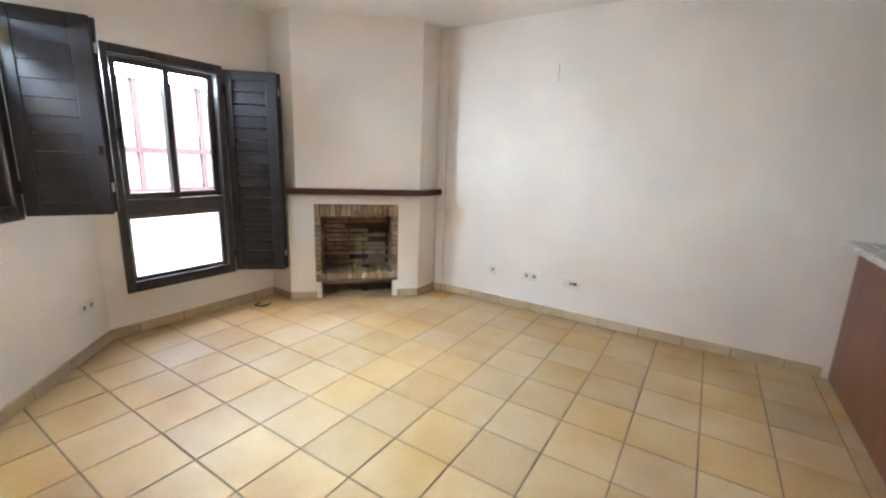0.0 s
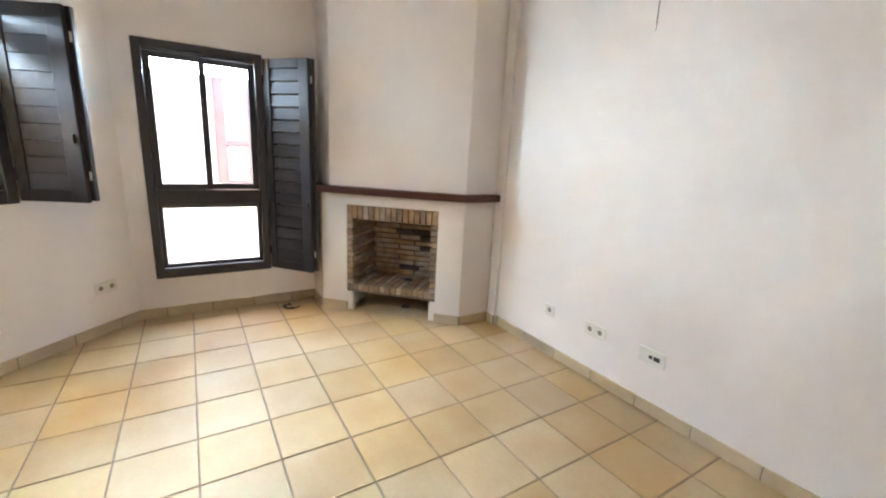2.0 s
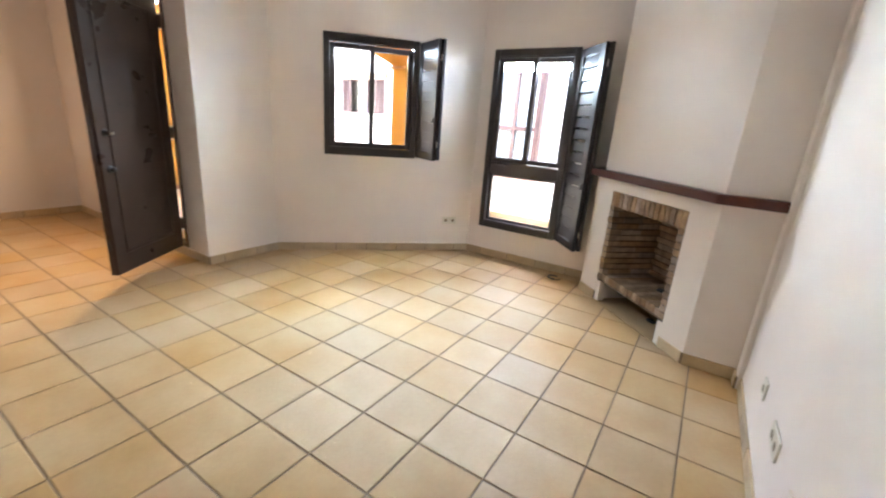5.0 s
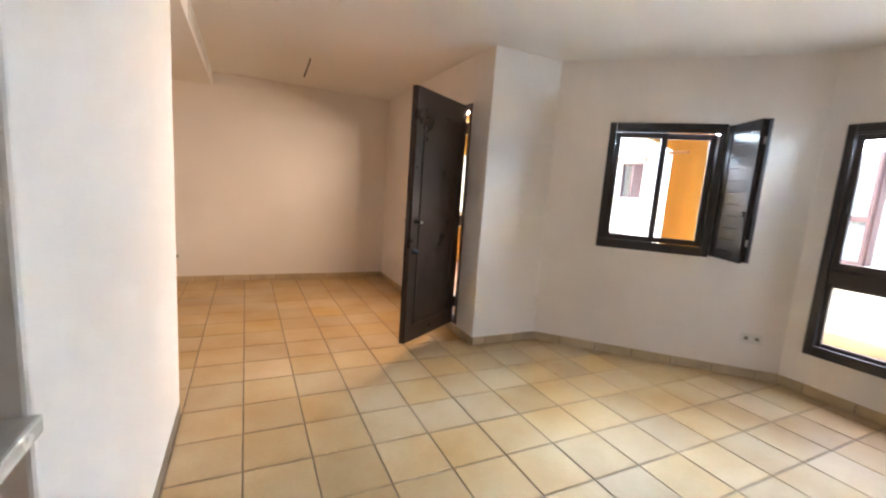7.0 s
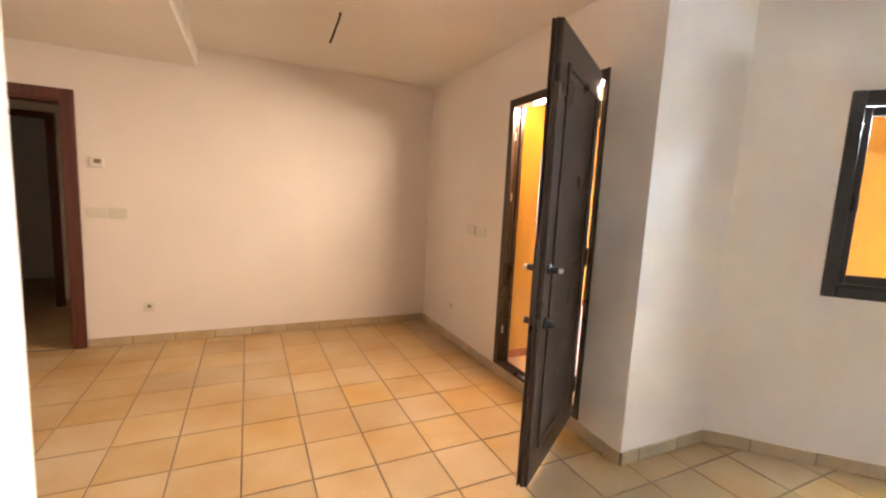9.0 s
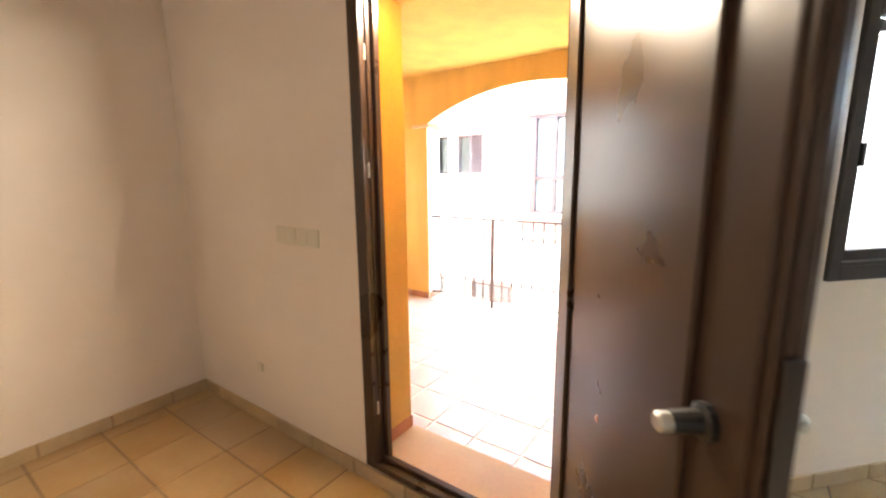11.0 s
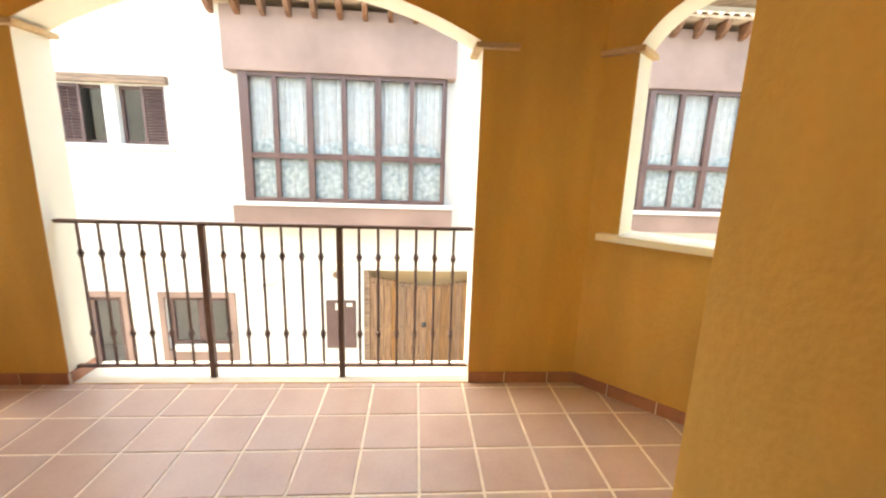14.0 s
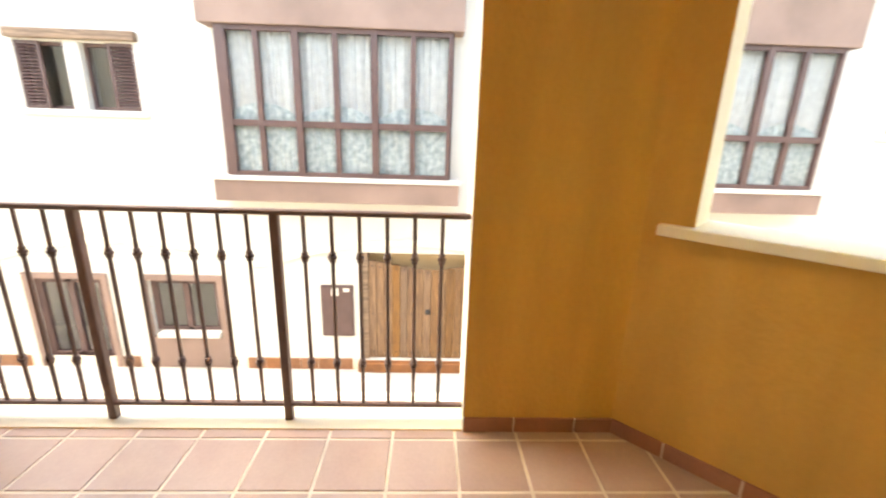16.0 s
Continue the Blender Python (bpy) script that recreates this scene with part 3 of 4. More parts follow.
# ---- kitchen side ----
worktop = tagged(part("worktop", boxes((0.615, 1.31, PN + 0.003, 3.367, 0.895, 0.93), bevel=0.006, seg=2), stone_top), "pale speckled stone breakfast worktop", "worktop")
cab = thing("kitchen_unit", "red-brown wooden kitchen unit under the worktop", "cabinet", pose(0.70, PN + 0.003, 0))
part("side_panel", boxes((0, 0.02, 0.0, 1.70, 0.0, 0.893), bevel=0.002), panel_wood, cab)
part("body", boxes((0.022, 0.56, 0.0, 1.70, 0.1, 0.893), bevel=0.002), panel_wood, cab)
part("kickboard", boxes((0.022, 0.5, 0.01, 1.69, 0.0, 0.099)), panel_wood, cab)

# inner doorway in the south wall and the hall behind it
dc = thing("door_2", "red-brown wooden door casing around an open doorway", "door casing", pose(1.555, -3.24, 0), kind="structure")
part("casing", boxes((-0.075, 0.012, -0.002, 0.018, 0, 2.055), bevel=0.004), casing_wood, dc)
part("casing", boxes((0.798, 0.885, -0.002, 0.018, 0, 2.055), bevel=0.004), casing_wood, dc)
part("casing_head", boxes((0.012, 0.798, -0.002, 0.018, 1.97, 2.055), bevel=0.004), casing_wood, dc)
part("lining", boxes((0.0, 0.022, -0.2, -0.002, 0, 1.98), (0.788, 0.81, -0.2, -0.002, 0, 1.98), (0.022, 0.788, -0.2, -0.002, 1.958, 1.98)), casing_wood, dc)
wall("wall_hall_back", (0.6, -4.75), (3.4, -4.75), 0.1, -0.1, H, PL3, [(1.55, 2.3, -0.1, 2.0)], label="dim plastered hall wall")
wall("wall_hall_west", (0.6, -3.44), (0.6, -4.75), 0.1, -0.1, H, PL3, label="dim plastered hall wall")
wall("wall_hall_east", (3.4, -4.75), (3.4, -3.44), 0.1, -0.1, H, PL3, label="dim plastered hall wall")
wall("wall_hall_north", (3.5, -3.445), (2.6, -3.445), 0.1, -0.1, H, PL3, label="dim plastered hall wall")
tagged(part("hall_ceiling", boxes((0.5, 3.5, -6.6, -3.3, H + 0.002, H + 0.2)), ceiling_paint), "dim hall ceiling", "ceiling", kind="structure")
tagged(part("hall_floor", boxes((0.5, 3.5, -6.6, -3.302, -0.2, -0.002)), tile_mat), "sandy tiled hall floor", "floor", kind="structure")
# added walls that stop outdoor light leaking into the hall
tagged(part("wall_hall_far", boxes((1.6, 3.5, -6.7, -6.5, -0.1, H), (1.5, 1.6, -6.7, -4.85, -0.1, H), (3.5, 3.6, -6.7, -3.3, -0.1, H)), plaster), "plain plastered walls added beyond the hall to keep daylight out", "wall", kind="structure")
hc = thing("door_3", "dark wooden casing of a further doorway", "door casing", pose(2.15, -4.75, 0), kind="structure")
part("casing", boxes((-0.07, 0.01, 0, 0.016, 0, 2.05), bevel=0.003), casing_wood, hc)
part("casing", boxes((0.74, 0.82, 0, 0.016, 0, 2.05), bevel=0.003), casing_wood, hc)
part("casing_head", boxes((0.01, 0.74, 0, 0.016, 1.98, 2.05), bevel=0.003), casing_wood, hc)


# ---- small fittings ----
def plate(name, m, w, h, label, category, sockets=0, blank=False):
    ob = thing(name, label, category, m)
    body = part("cover", boxes((-w / 2, w / 2, 0, 0.009, -h / 2, h / 2), bevel=0.003, seg=2), white_plastic, ob)
    for i in range(sockets):
        x = (i - (sockets - 1) / 2) * (w / max(sockets, 1))
        r = Matrix.Rotation(radians(-90), 4, "X")
        part("socket_ring", lathe(bmesh.new(), [(0.024, 0.008), (0.024, 0.011), (0.019, 0.011), (0.017, 0.0085)], 18, (x, 0, 0), r), white_plastic, ob)
        # flat dark disc: the well's shade is put into its colour
        hole = part("socket_well", lathe(bmesh.new(), [(0.0165, 0.0092), (0.0165, 0.0098)], 16, (x, 0, 0), r), material_socket, ob)
    if blank:
        part("rocker", boxes((-w / 2 + 0.012, -0.002, 0.009, 0.012, -h / 2 + 0.012, h / 2 - 0.012), (0.002, w / 2 - 0.012, 0.009, 0.012, -h / 2 + 0.012, h / 2 - 0.012), bevel=0.002), white_plastic, ob)
    return ob


# brown that paints shade in wells and slots; also the display and scratch colour
material_socket = material("recess_shade_and_mark_brown", (0.24, 0.20, 0.13), 0.5, 0.05, 9.0, 100.0, 0.03, 0.0004)
NW = -180
plate("socket", pose(-1.78, 3.37, 0.327, 0, 0, NW), 0.08, 0.08, "small cream antenna socket on the wall", "socket", 1)
plate("socket", pose(-1.40, 3.37, 0.327, 0, 0, NW), 0.15, 0.08, "cream double power socket on the wall", "socket", 2)
ob = plate("socket", pose(-1.03, 3.37, 0.327, 0, 0, NW), 0.15, 0.085, "cream telephone and antenna socket plate", "socket")
part("jack", boxes((-0.05, -0.015, 0.009, 0.014, -0.012, 0.012), (-0.008, 0.012, 0.009, 0.014, -0.01, 0.01), bevel=0.002), black_plastic, ob)
plate("socket", pose(1.05, -3.24, 0.325, 0, 0, 0), 0.08, 0.08, "cream power socket on the wall", "socket", 1)
d1 = (Vector(C_IN) - Vector(B_IN)).normalized()
p1 = Vector(B_IN) + d1 * 0.22
plate("socket", pose(p1.x, p1.y, 0.33, 0, 0, -44.4), 0.15, 0.08, "cream double power socket under the small window", "socket", 2)
plate("light_switch", pose(-1.515, -2.225, 1.11, 0, 0, -90), 0.15, 0.085, "cream double light switch on the wall", "light switch", blank=True)
plate("light_switch", pose(-1.515, -2.06, 1.11, 0, 0, -90), 0.15, 0.085, "cream double light switch on the wall", "light switch", blank=True)
plate("socket", pose(-1.515, -2.56, 0.34, 0, 0, -90), 0.05, 0.05, "tiny cream cable outlet on the wall", "socket")
plate("light_switch", pose(1.38, -3.24, 1.12, 0, 0, 0), 0.13, 0.085, "cream light switch on the wall", "light switch", blank=True)
plate("light_switch", pose(1.24, -3.24, 1.12, 0, 0, 0), 0.13, 0.085, "cream light switch on the wall", "light switch", blank=True)
th = thing("thermostat", "small white room thermostat with a grey display", "thermostat", pose(1.36, -3.24, 1.52))
part("case", boxes((-0.045, 0.045, 0, 0.025, -0.04, 0.04), bevel=0.005, seg=2), white_plastic, th)
part("display", boxes((-0.03, 0.015, 0.025, 0.027, -0.008, 0.025), bevel=0.001), material_socket, th)
cord = thing("ceiling_cable", "bare dark lamp cable hanging from the ceiling", "cable", pose(-0.27, -1.894, H))
part("wire", tube(bmesh.new(), [(0, 0, 0), (0.004, -0.02, -0.03), (0.018, -0.07, -0.08), (0.03, -0.115, -0.125), (0.039, -0.143, -0.15)], 0.0075, 8), black_plastic, cord)
vent = thing("air_vent", "long white slotted air outlet in the ceiling box", "vent", pose(0.655, -2.65, 2.445, 0, 0, 90))
part("frame", boxes((0, 1.7, 0, 0.008, -0.065, -0.055), (0, 1.7, 0, 0.008, 0.055, 0.065), (0, 0.012, 0, 0.008, -0.055, 0.055), (1.688, 1.7, 0, 0.008, -0.055, 0.055), bevel=0.002), ceiling_paint, vent)
# flush sheet whose dark colour stands for the shade between the slats
part("backing", boxes((0.012, 1.688, -0.001, 0.001, -0.055, 0.055)), material_socket, vent)
bm = bmesh.new()
box(bm, 0.012, 1.688, 0, 0.007, -0.006, 0.006, bevel=0.001)
me = mesh_of("slat", bm, ceiling_paint)
for k in range(3):
    shared("slat", me, vent, pose(0, 0, -0.03 + k * 0.03, 25, 0, 0))
scr = tagged(part("wall_scratch", boxes((-1.302, -1.297, 3.366, 3.3695, 2.03, 2.13), (-1.299, -1.2955, 3.366, 3.3695, 1.99, 2.035)), material_socket), "thin grey scratch in the wall paint", "scratch", kind="structure")

# ---- terrace ----
TZ = 0.02
XH = indoors((-1.83, 0))[0]
rooms_done = set(bpy.data.objects)
OC3 = (ochre, cream, cream)
wall("wall_terrace_front", I_OUT, (-3.98, -3.90), 0.22, -2.75, 3.3, OC3, arch=(0.65, 2.925, 0.025, 1.93, 0.28), label="ochre rendered terrace wall with a wide low arch")
wall("wall_terrace_north", J_OUT, I_OUT, 0.2, -2.75, 3.3, OC3, arch=(0.075, 0.835, 0.93, 1.92, 0.22), label="angled ochre terrace wall with an arched opening")
wall("wall_terrace_south", (-3.98, -3.90), (-3.29, -4.63), 0.2, -2.75, 3.3, OC3, arch=(0.17, 0.93, 0.93, 1.92, 0.22), label="angled ochre terrace wall with an arched opening")
# end wall out of view; its arch is added to let light onto the terrace
wall("wall_terrace_end", (-3.29, -4.63), (-1.45, -4.63), 0.2, -2.75, 3.3, OC3, arch=(0.45, 1.25, 0.93, 1.92, 0.22), label="unseen ochre terrace end wall, arched opening added to let light in")
wall("wall_terrace_house", (XH, -4.63), (XH, -3.1), 0.22, -2.75, 3.3, OC3, label="plain ochre house wall")
bm = prism(bmesh.new(), [(-4.0, -3.95), (-3.3, -4.68), (-1.55, -4.68), (-1.55, -0.7), (-2.40, -0.7), (-2.40, -0.40), (-3.2, 0.42), (-3.28, 0.44), (-4.0, -0.3)], 2.42, 2.6)
tagged(part("terrace_ceiling", bm, ochre), "ochre rendered terrace ceiling", "ceiling", kind="structure")
bm = prism(bmesh.new(), [(-3.99, -3.95), (-3.3, -4.68), (-1.55, -4.68), (-1.55, -0.7), (-2.40, -0.7), (-2.40, -0.40), (-3.2, 0.42), (-3.28, 0.44), (-3.99, -0.3)], -0.3, TZ - 0.0035)
terrace_floor = tagged(part("terrace_floor", bm, terr_grout), "square terracotta terrace tiles with pale joints", "floor", kind="structure")
tagged(part("terrace_edge", boxes((-4.2, -3.985, -3.244, -0.971, 0.0, TZ - 0.0045)), terr_grout), "pale mortar bed under the edge tiles", "floor", kind="structure")
tagged(part("terrace_kerb", boxes((-4.24, -4.196, -3.243, -0.972, 0.0, 0.03), bevel=0.006, seg=2), cream), "pale stone edge strip under the railing", "kerb", kind="structure")


def ledge(name, a, b, dpth, z0, z1, mat, label):
    """A slab along a line on the ground plan, centred on it."""
    a, b = Vector(a), Vector(b)
    d = b - a
    ob = part(name, boxes((0, d.length, -dpth / 2, dpth / 2, z0, z1), bevel=0.006, seg=2), mat)
    ob.matrix_basis = pose(a.x, a.y, 0, 0, 0, math.degrees(math.atan2(d.y, d.x)))
    return tagged(ob, label, name.replace("_", " "), kind="structure")


dIJ = (Vector(J_OUT) - Vector(I_OUT)).normalized()
nIJ = Vector((-dIJ.y, dIJ.x))
ai, bi = Vector(I_OUT) + dIJ * 0.06 + nIJ * 0.09, Vector(J_OUT) - dIJ * 0.002 + nIJ * 0.09
ledge("stone_sill", ai, bi, 0.27, 0.925, 0.965, cream, "pale stone sill of the side arch")
a2, b2 = Vector((-3.98, -3.90)), Vector((-3.29, -4.63))
d2 = (b2 - a2).normalized()
n2 = Vector((d2.y, -d2.x))
ledge("stone_sill", a2 + d2 * 0.06 + n2 * 0.09, b2 - d2 * 0.02 + n2 * 0.09, 0.27, 0.925, 0.965, cream, "pale stone sill of the side arch")


def capital(m, w, d, label="weathered flat brick ledge at the arch spring"):
    ob = part("arch_ledge", boxes((0, w, 0, d, 0, 0.03), bevel=0.007, seg=2), cap_mat)
    ob.matrix_basis = m
    return tagged(ob, label, "ledge", group="arch ledges")


cap_mat = material("weathered_ledge_brick", (0.48, 0.30, 0.15), 0.85, 0.2, 7.0, 60.0, 0.4, 0.003, tint=(0.60, 0.45, 0.26))
capital(pose(-4.22, -1.01, 1.895), 0.275, 0.23)
capital(pose(-4.22, -3.43, 1.895), 0.275, 0.225)
angN = math.degrees(math.atan2(dIJ.y, dIJ.x))
capital(pose(I_OUT[0], I_OUT[1], 1.885, 0, 0, angN) @ pose(-0.02, -0.035, 0), 0.225, 0.25)
capital(pose(I_OUT[0], I_OUT[1], 1.885, 0, 0, angN) @ pose(0.90, -0.035, 0), 0.10, 0.25)
angS = math.degrees(math.atan2(d2.y, d2.x))
capital(pose(-3.98, -3.90, 1.885, 0, 0, angS) @ pose(-0.02, -0.21, 0), 0.225, 0.25)

# railing
rail = thing("railing", "dark brown wrought iron balcony railing with knotted bars", "railing", pose(-4.05, -3.245, 0.035))
RL = 2.275
part("top_rail", boxes((-0.02, 0.02, 0, RL, 0.905, 0.925), bevel=0.004), iron, rail)
part("bottom_rail", boxes((-0.014, 0.014, 0, RL, 0.055, 0.072), bevel=0.003), iron, rail)
posts = (0.76, 1.515)
for y in posts:
    part("post", boxes((-0.017, 0.017, y - 0.017, y + 0.017, -0.016, 0.905), bevel=0.003), iron, rail)
bm = bmesh.new()
lathe(bm, [(0.008, 0.0), (0.008, 0.835)], 8)
bar_me = mesh_of("baluster", bm, iron)
bm = bmesh.new()
lathe(bm, [(0.0085, -0.021), (0.0135, -0.019), (0.0135, -0.012), (0.010, -0.010), (0.017, -0.005), (0.017, 0.005), (0.010, 0.010), (0.0135, 0.012), (0.0135, 0.019), (0.0085, 0.021)], 10)
knot_me = mesh_of("knot", bm, iron)
for y0, y1 in ((0, posts[0]), (posts[0], posts[1]), (posts[1], RL)):
    for k in range(6):
        y = y0 + (y1 - y0) * (k + 1) / 7
        b_ = shared("baluster", bar_me, rail, pose(0, y, 0.071))
        shared("knot", knot_me, b_, pose(0, 0, 0.665))
        shared("knot", knot_me, b_, pose(0, 0, 0.195))

bell = thing("door_bell_button", "small cream bell button on the door reveal", "bell button", pose(-1.95, -0.766, 0.47, 0, 0, 180))
part("cover", lathe(bmesh.new(), [(0.035, 0), (0.035, 0.008), (0.028, 0.012)], 18, (0, 0, 0), Matrix.Rotation(radians(-90), 4, "X")), white_plastic, bell)
part("button", lathe(bmesh.new(), [(0.012, 0.012), (0.012, 0.016)], 12, (0, 0, 0), Matrix.Rotation(radians(-90), 4, "X")), white_plastic, bell)

# ---- street and the house across it ----
SZ = -2.75
tagged(part("ground", boxes((-400, 400, -400, 400, SZ - 0.3, SZ)), paving), "pale paved street ground", "ground", kind="structure")
FX = -8.92
house = thing("house_across", "white rendered town house with brown window bays", "house", pose(FX, -1.0, SZ))


def hy(y):
    return y + 1.0


def hz(z):
    return z - SZ


# local x away from the facade towards the street, y along it, z from the street
holes = [(-6.98, -6.295, 1.45, 2.355), (-6.09, -5.34, 1.45, 2.355), (5.93, 6.75, 1.47, 2.31), (6.82, 7.62, 1.47, 2.31),
         (-5.70, -4.58, -2.55, -1.16), (-7.55, -6.41, -2.745, -1.16), (-2.22, 0.08, -2.57, -0.62)]
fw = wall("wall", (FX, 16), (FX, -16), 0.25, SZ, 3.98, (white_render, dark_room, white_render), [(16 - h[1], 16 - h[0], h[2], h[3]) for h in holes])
fw.parent, fw.matrix_parent_inverse = house, house.matrix_basis.inverted()
del fw["category"], fw["kind"]
# unseen room shells behind the openings, in the grey that stands for dimness
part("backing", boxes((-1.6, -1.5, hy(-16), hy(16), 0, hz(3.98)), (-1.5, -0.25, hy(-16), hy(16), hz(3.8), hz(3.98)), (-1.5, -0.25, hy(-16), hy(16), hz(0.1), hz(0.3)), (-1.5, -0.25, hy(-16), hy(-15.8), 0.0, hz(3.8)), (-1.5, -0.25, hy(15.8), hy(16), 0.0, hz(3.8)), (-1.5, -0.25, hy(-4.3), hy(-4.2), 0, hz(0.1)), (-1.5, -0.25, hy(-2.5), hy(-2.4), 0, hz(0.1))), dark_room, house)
eave = part("roof", boxes((-1.6, 0.45, hy(-16), hy(16), hz(3.98), hz(4.1)), bevel=0.01), roof_clay, house)


def bay(y0, y1):
    """A box bay with a six-by-two light window, a rendered head, a tiled lean-to roof on carved corbels."""
    b = part("bay", boxes((0, 0.34, hy(y0), hy(y1), hz(2.60), hz(3.50)), bevel=0.006), bay_brown, house, "brown rendered window bay")
    part("bay_foot", boxes((0.0, 0.34, hy(y0), hy(y1), hz(0.23), hz(0.535)), bevel=0.006), bay_brown, b)
    part("bay_sill", boxes((0.0, 0.37, hy(y0) - 0.02, hy(y1) + 0.02, hz(0.537), hz(0.60)), bevel=0.008), white_render, b, "white sill")
    w0, w1 = y0 + 0.19, y1 - 0.16
    fr, d0, d1_ = 0.065, 0.20, 0.28
    z0, z1, zt = 0.602, 2.598, 1.34
    for yc in (w0 - 0.03, w1):
        part("window_cheek", boxes((0, d0 + 0.02, hy(yc), hy(yc) + 0.03, hz(z0), hz(z1))), win_brown, b)
    spec = [(d0, d1_, hy(w0), hy(w1), hz(z0), hz(z0) + fr), (d0, d1_, hy(w0), hy(w1), hz(z1) - fr, hz(z1)), (d0 + 0.004, d1_ - 0.004, hy(w0), hy(w1), hz(zt) - 0.045, hz(zt) + 0.045)]
    pitch = (w1 - w0) / 6
    for k in range(7):
        wd = 0.075 if k % 2 else 0.095
        c = w0 + pitch * k
        spec.append((d0 - 0.002, d1_ + (0.002 if k % 2 else 0.014), hy(c) - (0 if k == 0 else wd / 2), hy(c) + (0 if k == 6 else wd / 2) + (wd if k == 0 else 0) - (0 if k < 6 else 0), hz(z0) + 0.002, hz(z1) - 0.002))
    part("window_frame", boxes(*spec, bevel=0.004), win_brown, b)
    for k in range(6):
        for za, zb in ((z0 + fr, zt - 0.045), (zt + 0.045, z1 - fr)):
            c = w0 + pitch * k
            p = part("pane", boxes((d0 + 0.035, d0 + 0.041, hy(c) + 0.02, hy(c) + pitch - 0.02, hz(za) - 0.01, hz(zb) + 0.01)), bay_glass, b)
            p.visible_shadow = False
    bm = bmesh.new()
    n = 220
    lo, hi = [], []
    r = random.Random(int(y0 * 10))
    ph = r.uniform(0, 6)
    for k in range(n + 1):
        y = hy(w0) + (w1 - w0) * k / n
        x = 0.165 + 0.015 * math.sin(k * 0.75 + ph + 1.4 * math.sin(k * 0.13)) + 0.008 * math.sin(k * 2.1)
        lo.append(bm.verts.new((x, y, hz(z0))))
        hi.append(bm.verts.new((x * 0.9, y, hz(z1))))
    for k in range(n):
        bm.faces.new((lo[k], lo[k + 1], hi[k + 1], hi[k]))
    bmesh.ops.solidify(bm, geom=bm.faces[:], thickness=0.002)
    part("curtain", bm, curtain_mat, b, "white patterned net curtain in folds")
    for g in range(3):
        ya, yb = hy(w0) + (w1 - w0) * (g + 0.03) / 3, hy(w0) + (w1 - w0) * (g + 0.97) / 3
        bm = bmesh.new()
        lo, hi = [], []
        drop = r.uniform(0.0, 0.06)
        for k in range(61):
            u = k / 60
            x = 0.203 + 0.006 * math.sin(k * 0.9 + ph + g)
            lo.append(bm.verts.new((x, ya + (yb - ya) * u, hz(z0) + 0.01)))
            hi.append(bm.verts.new((x, ya + (yb - ya) * u, hz(zt) + 0.08 - drop + 0.20 * math.sin(math.pi * u) ** 0.7)))
        for k in range(60):
            bm.faces.new((lo[k], lo[k + 1], hi[k + 1], hi[k]))
        bmesh.ops.solidify(bm, geom=bm.faces[:], thickness=0.002)
        part("lace_panel", bm, lace_mat, b, "mottled grey-green lace panel with a scalloped top")
    rf = part("bay_roof", boxes((-0.02, 0.60, hy(y0) - 0.28, hy(y1) + 0.28, hz(3.60), hz(3.64)), bevel=0.005), roof_clay, house, "small clay tiled roof over the bay")
    bm = bmesh.new()
    cn = int((y1 - y0 + 0.56) / 0.17)
    for k in range(cn):
        y = hy(y0) - 0.28 + 0.085 + k * (y1 - y0 + 0.56) / cn
        for s, (xa, xb, za, zb) in enumerate(((0.02, 0.34, 3.80, 3.69), (0.30, 0.64, 3.72, 3.62))):
            prof = []
            for j in range(7):
                a = math.pi * j / 6
                prof.append((0.075 * math.cos(a), 0.055 * math.sin(a)))
            ra = [bm.verts.new((xa, y + q * 0.85, hz(za) + h)) for q, h in prof]
            rb = [bm.verts.new((xb, y + q, hz(zb) + h)) for q, h in prof]
            for j in range(6):
                bm.faces.new((ra[j], ra[j + 1], rb[j + 1], rb[j]))
            ri = [bm.verts.new((xb, y + q * 0.78, hz(zb) + h * 0.72)) for q, h in prof]
            for j in range(6):
                bm.faces.new((rb[j], rb[j + 1], ri[j + 1], ri[j]))
    part("roof_tiles", bm, roof_clay, rf)
    bm = bmesh.new()
    prof = [(0.342, 3.60), (0.58, 3.60), (0.58, 3.51), (0.54, 3.46), (0.49, 3.41), (0.43, 3.38), (0.342, 3.36)]
    lo = [bm.verts.new((x, -0.035, hz(z))) for x, z in prof]
    hi = [bm.verts.new((x, 0.035, hz(z))) for x, z in prof]
    bm.faces.new(lo[::-1])
    bm.faces.new(hi)
    for i in range(len(prof)):
        j = (i + 1) % len(prof)
        bm.faces.new((lo[i], lo[j], hi[j], hi[i]))
    cm = mesh_of("corbel", bm, corbel_wood)
    cn = int((y1 - y0 + 0.3) / 0.36)
    for k in range(cn + 1):
        shared("corbel", cm, rf, pose(0, hy(y0) - 0.1 + k * (y1 - y0 + 0.2) / cn, 0))
    return b


bay_glass = bpy.data.materials.new("bay_window_glass")
bay_glass.use_nodes = True
gp = bay_glass.node_tree.nodes["Principled BSDF"]
gp.inputs["Base Color"].default_value = (0.98, 0.99, 0.99, 1)
gp.inputs["Transmission Weight"].default_value = 1.0
gp.inputs["Roughness"].default_value = 0.0
gp.inputs["IOR"].default_value = 1.12
street_glass = bay_glass.copy()
street_glass.name = "street_window_glass"
street_glass.node_tree.nodes["Principled BSDF"].inputs["IOR"].default_value = 1.5
bay(-4.26, -0.70)
bay(1.30, 4.87)


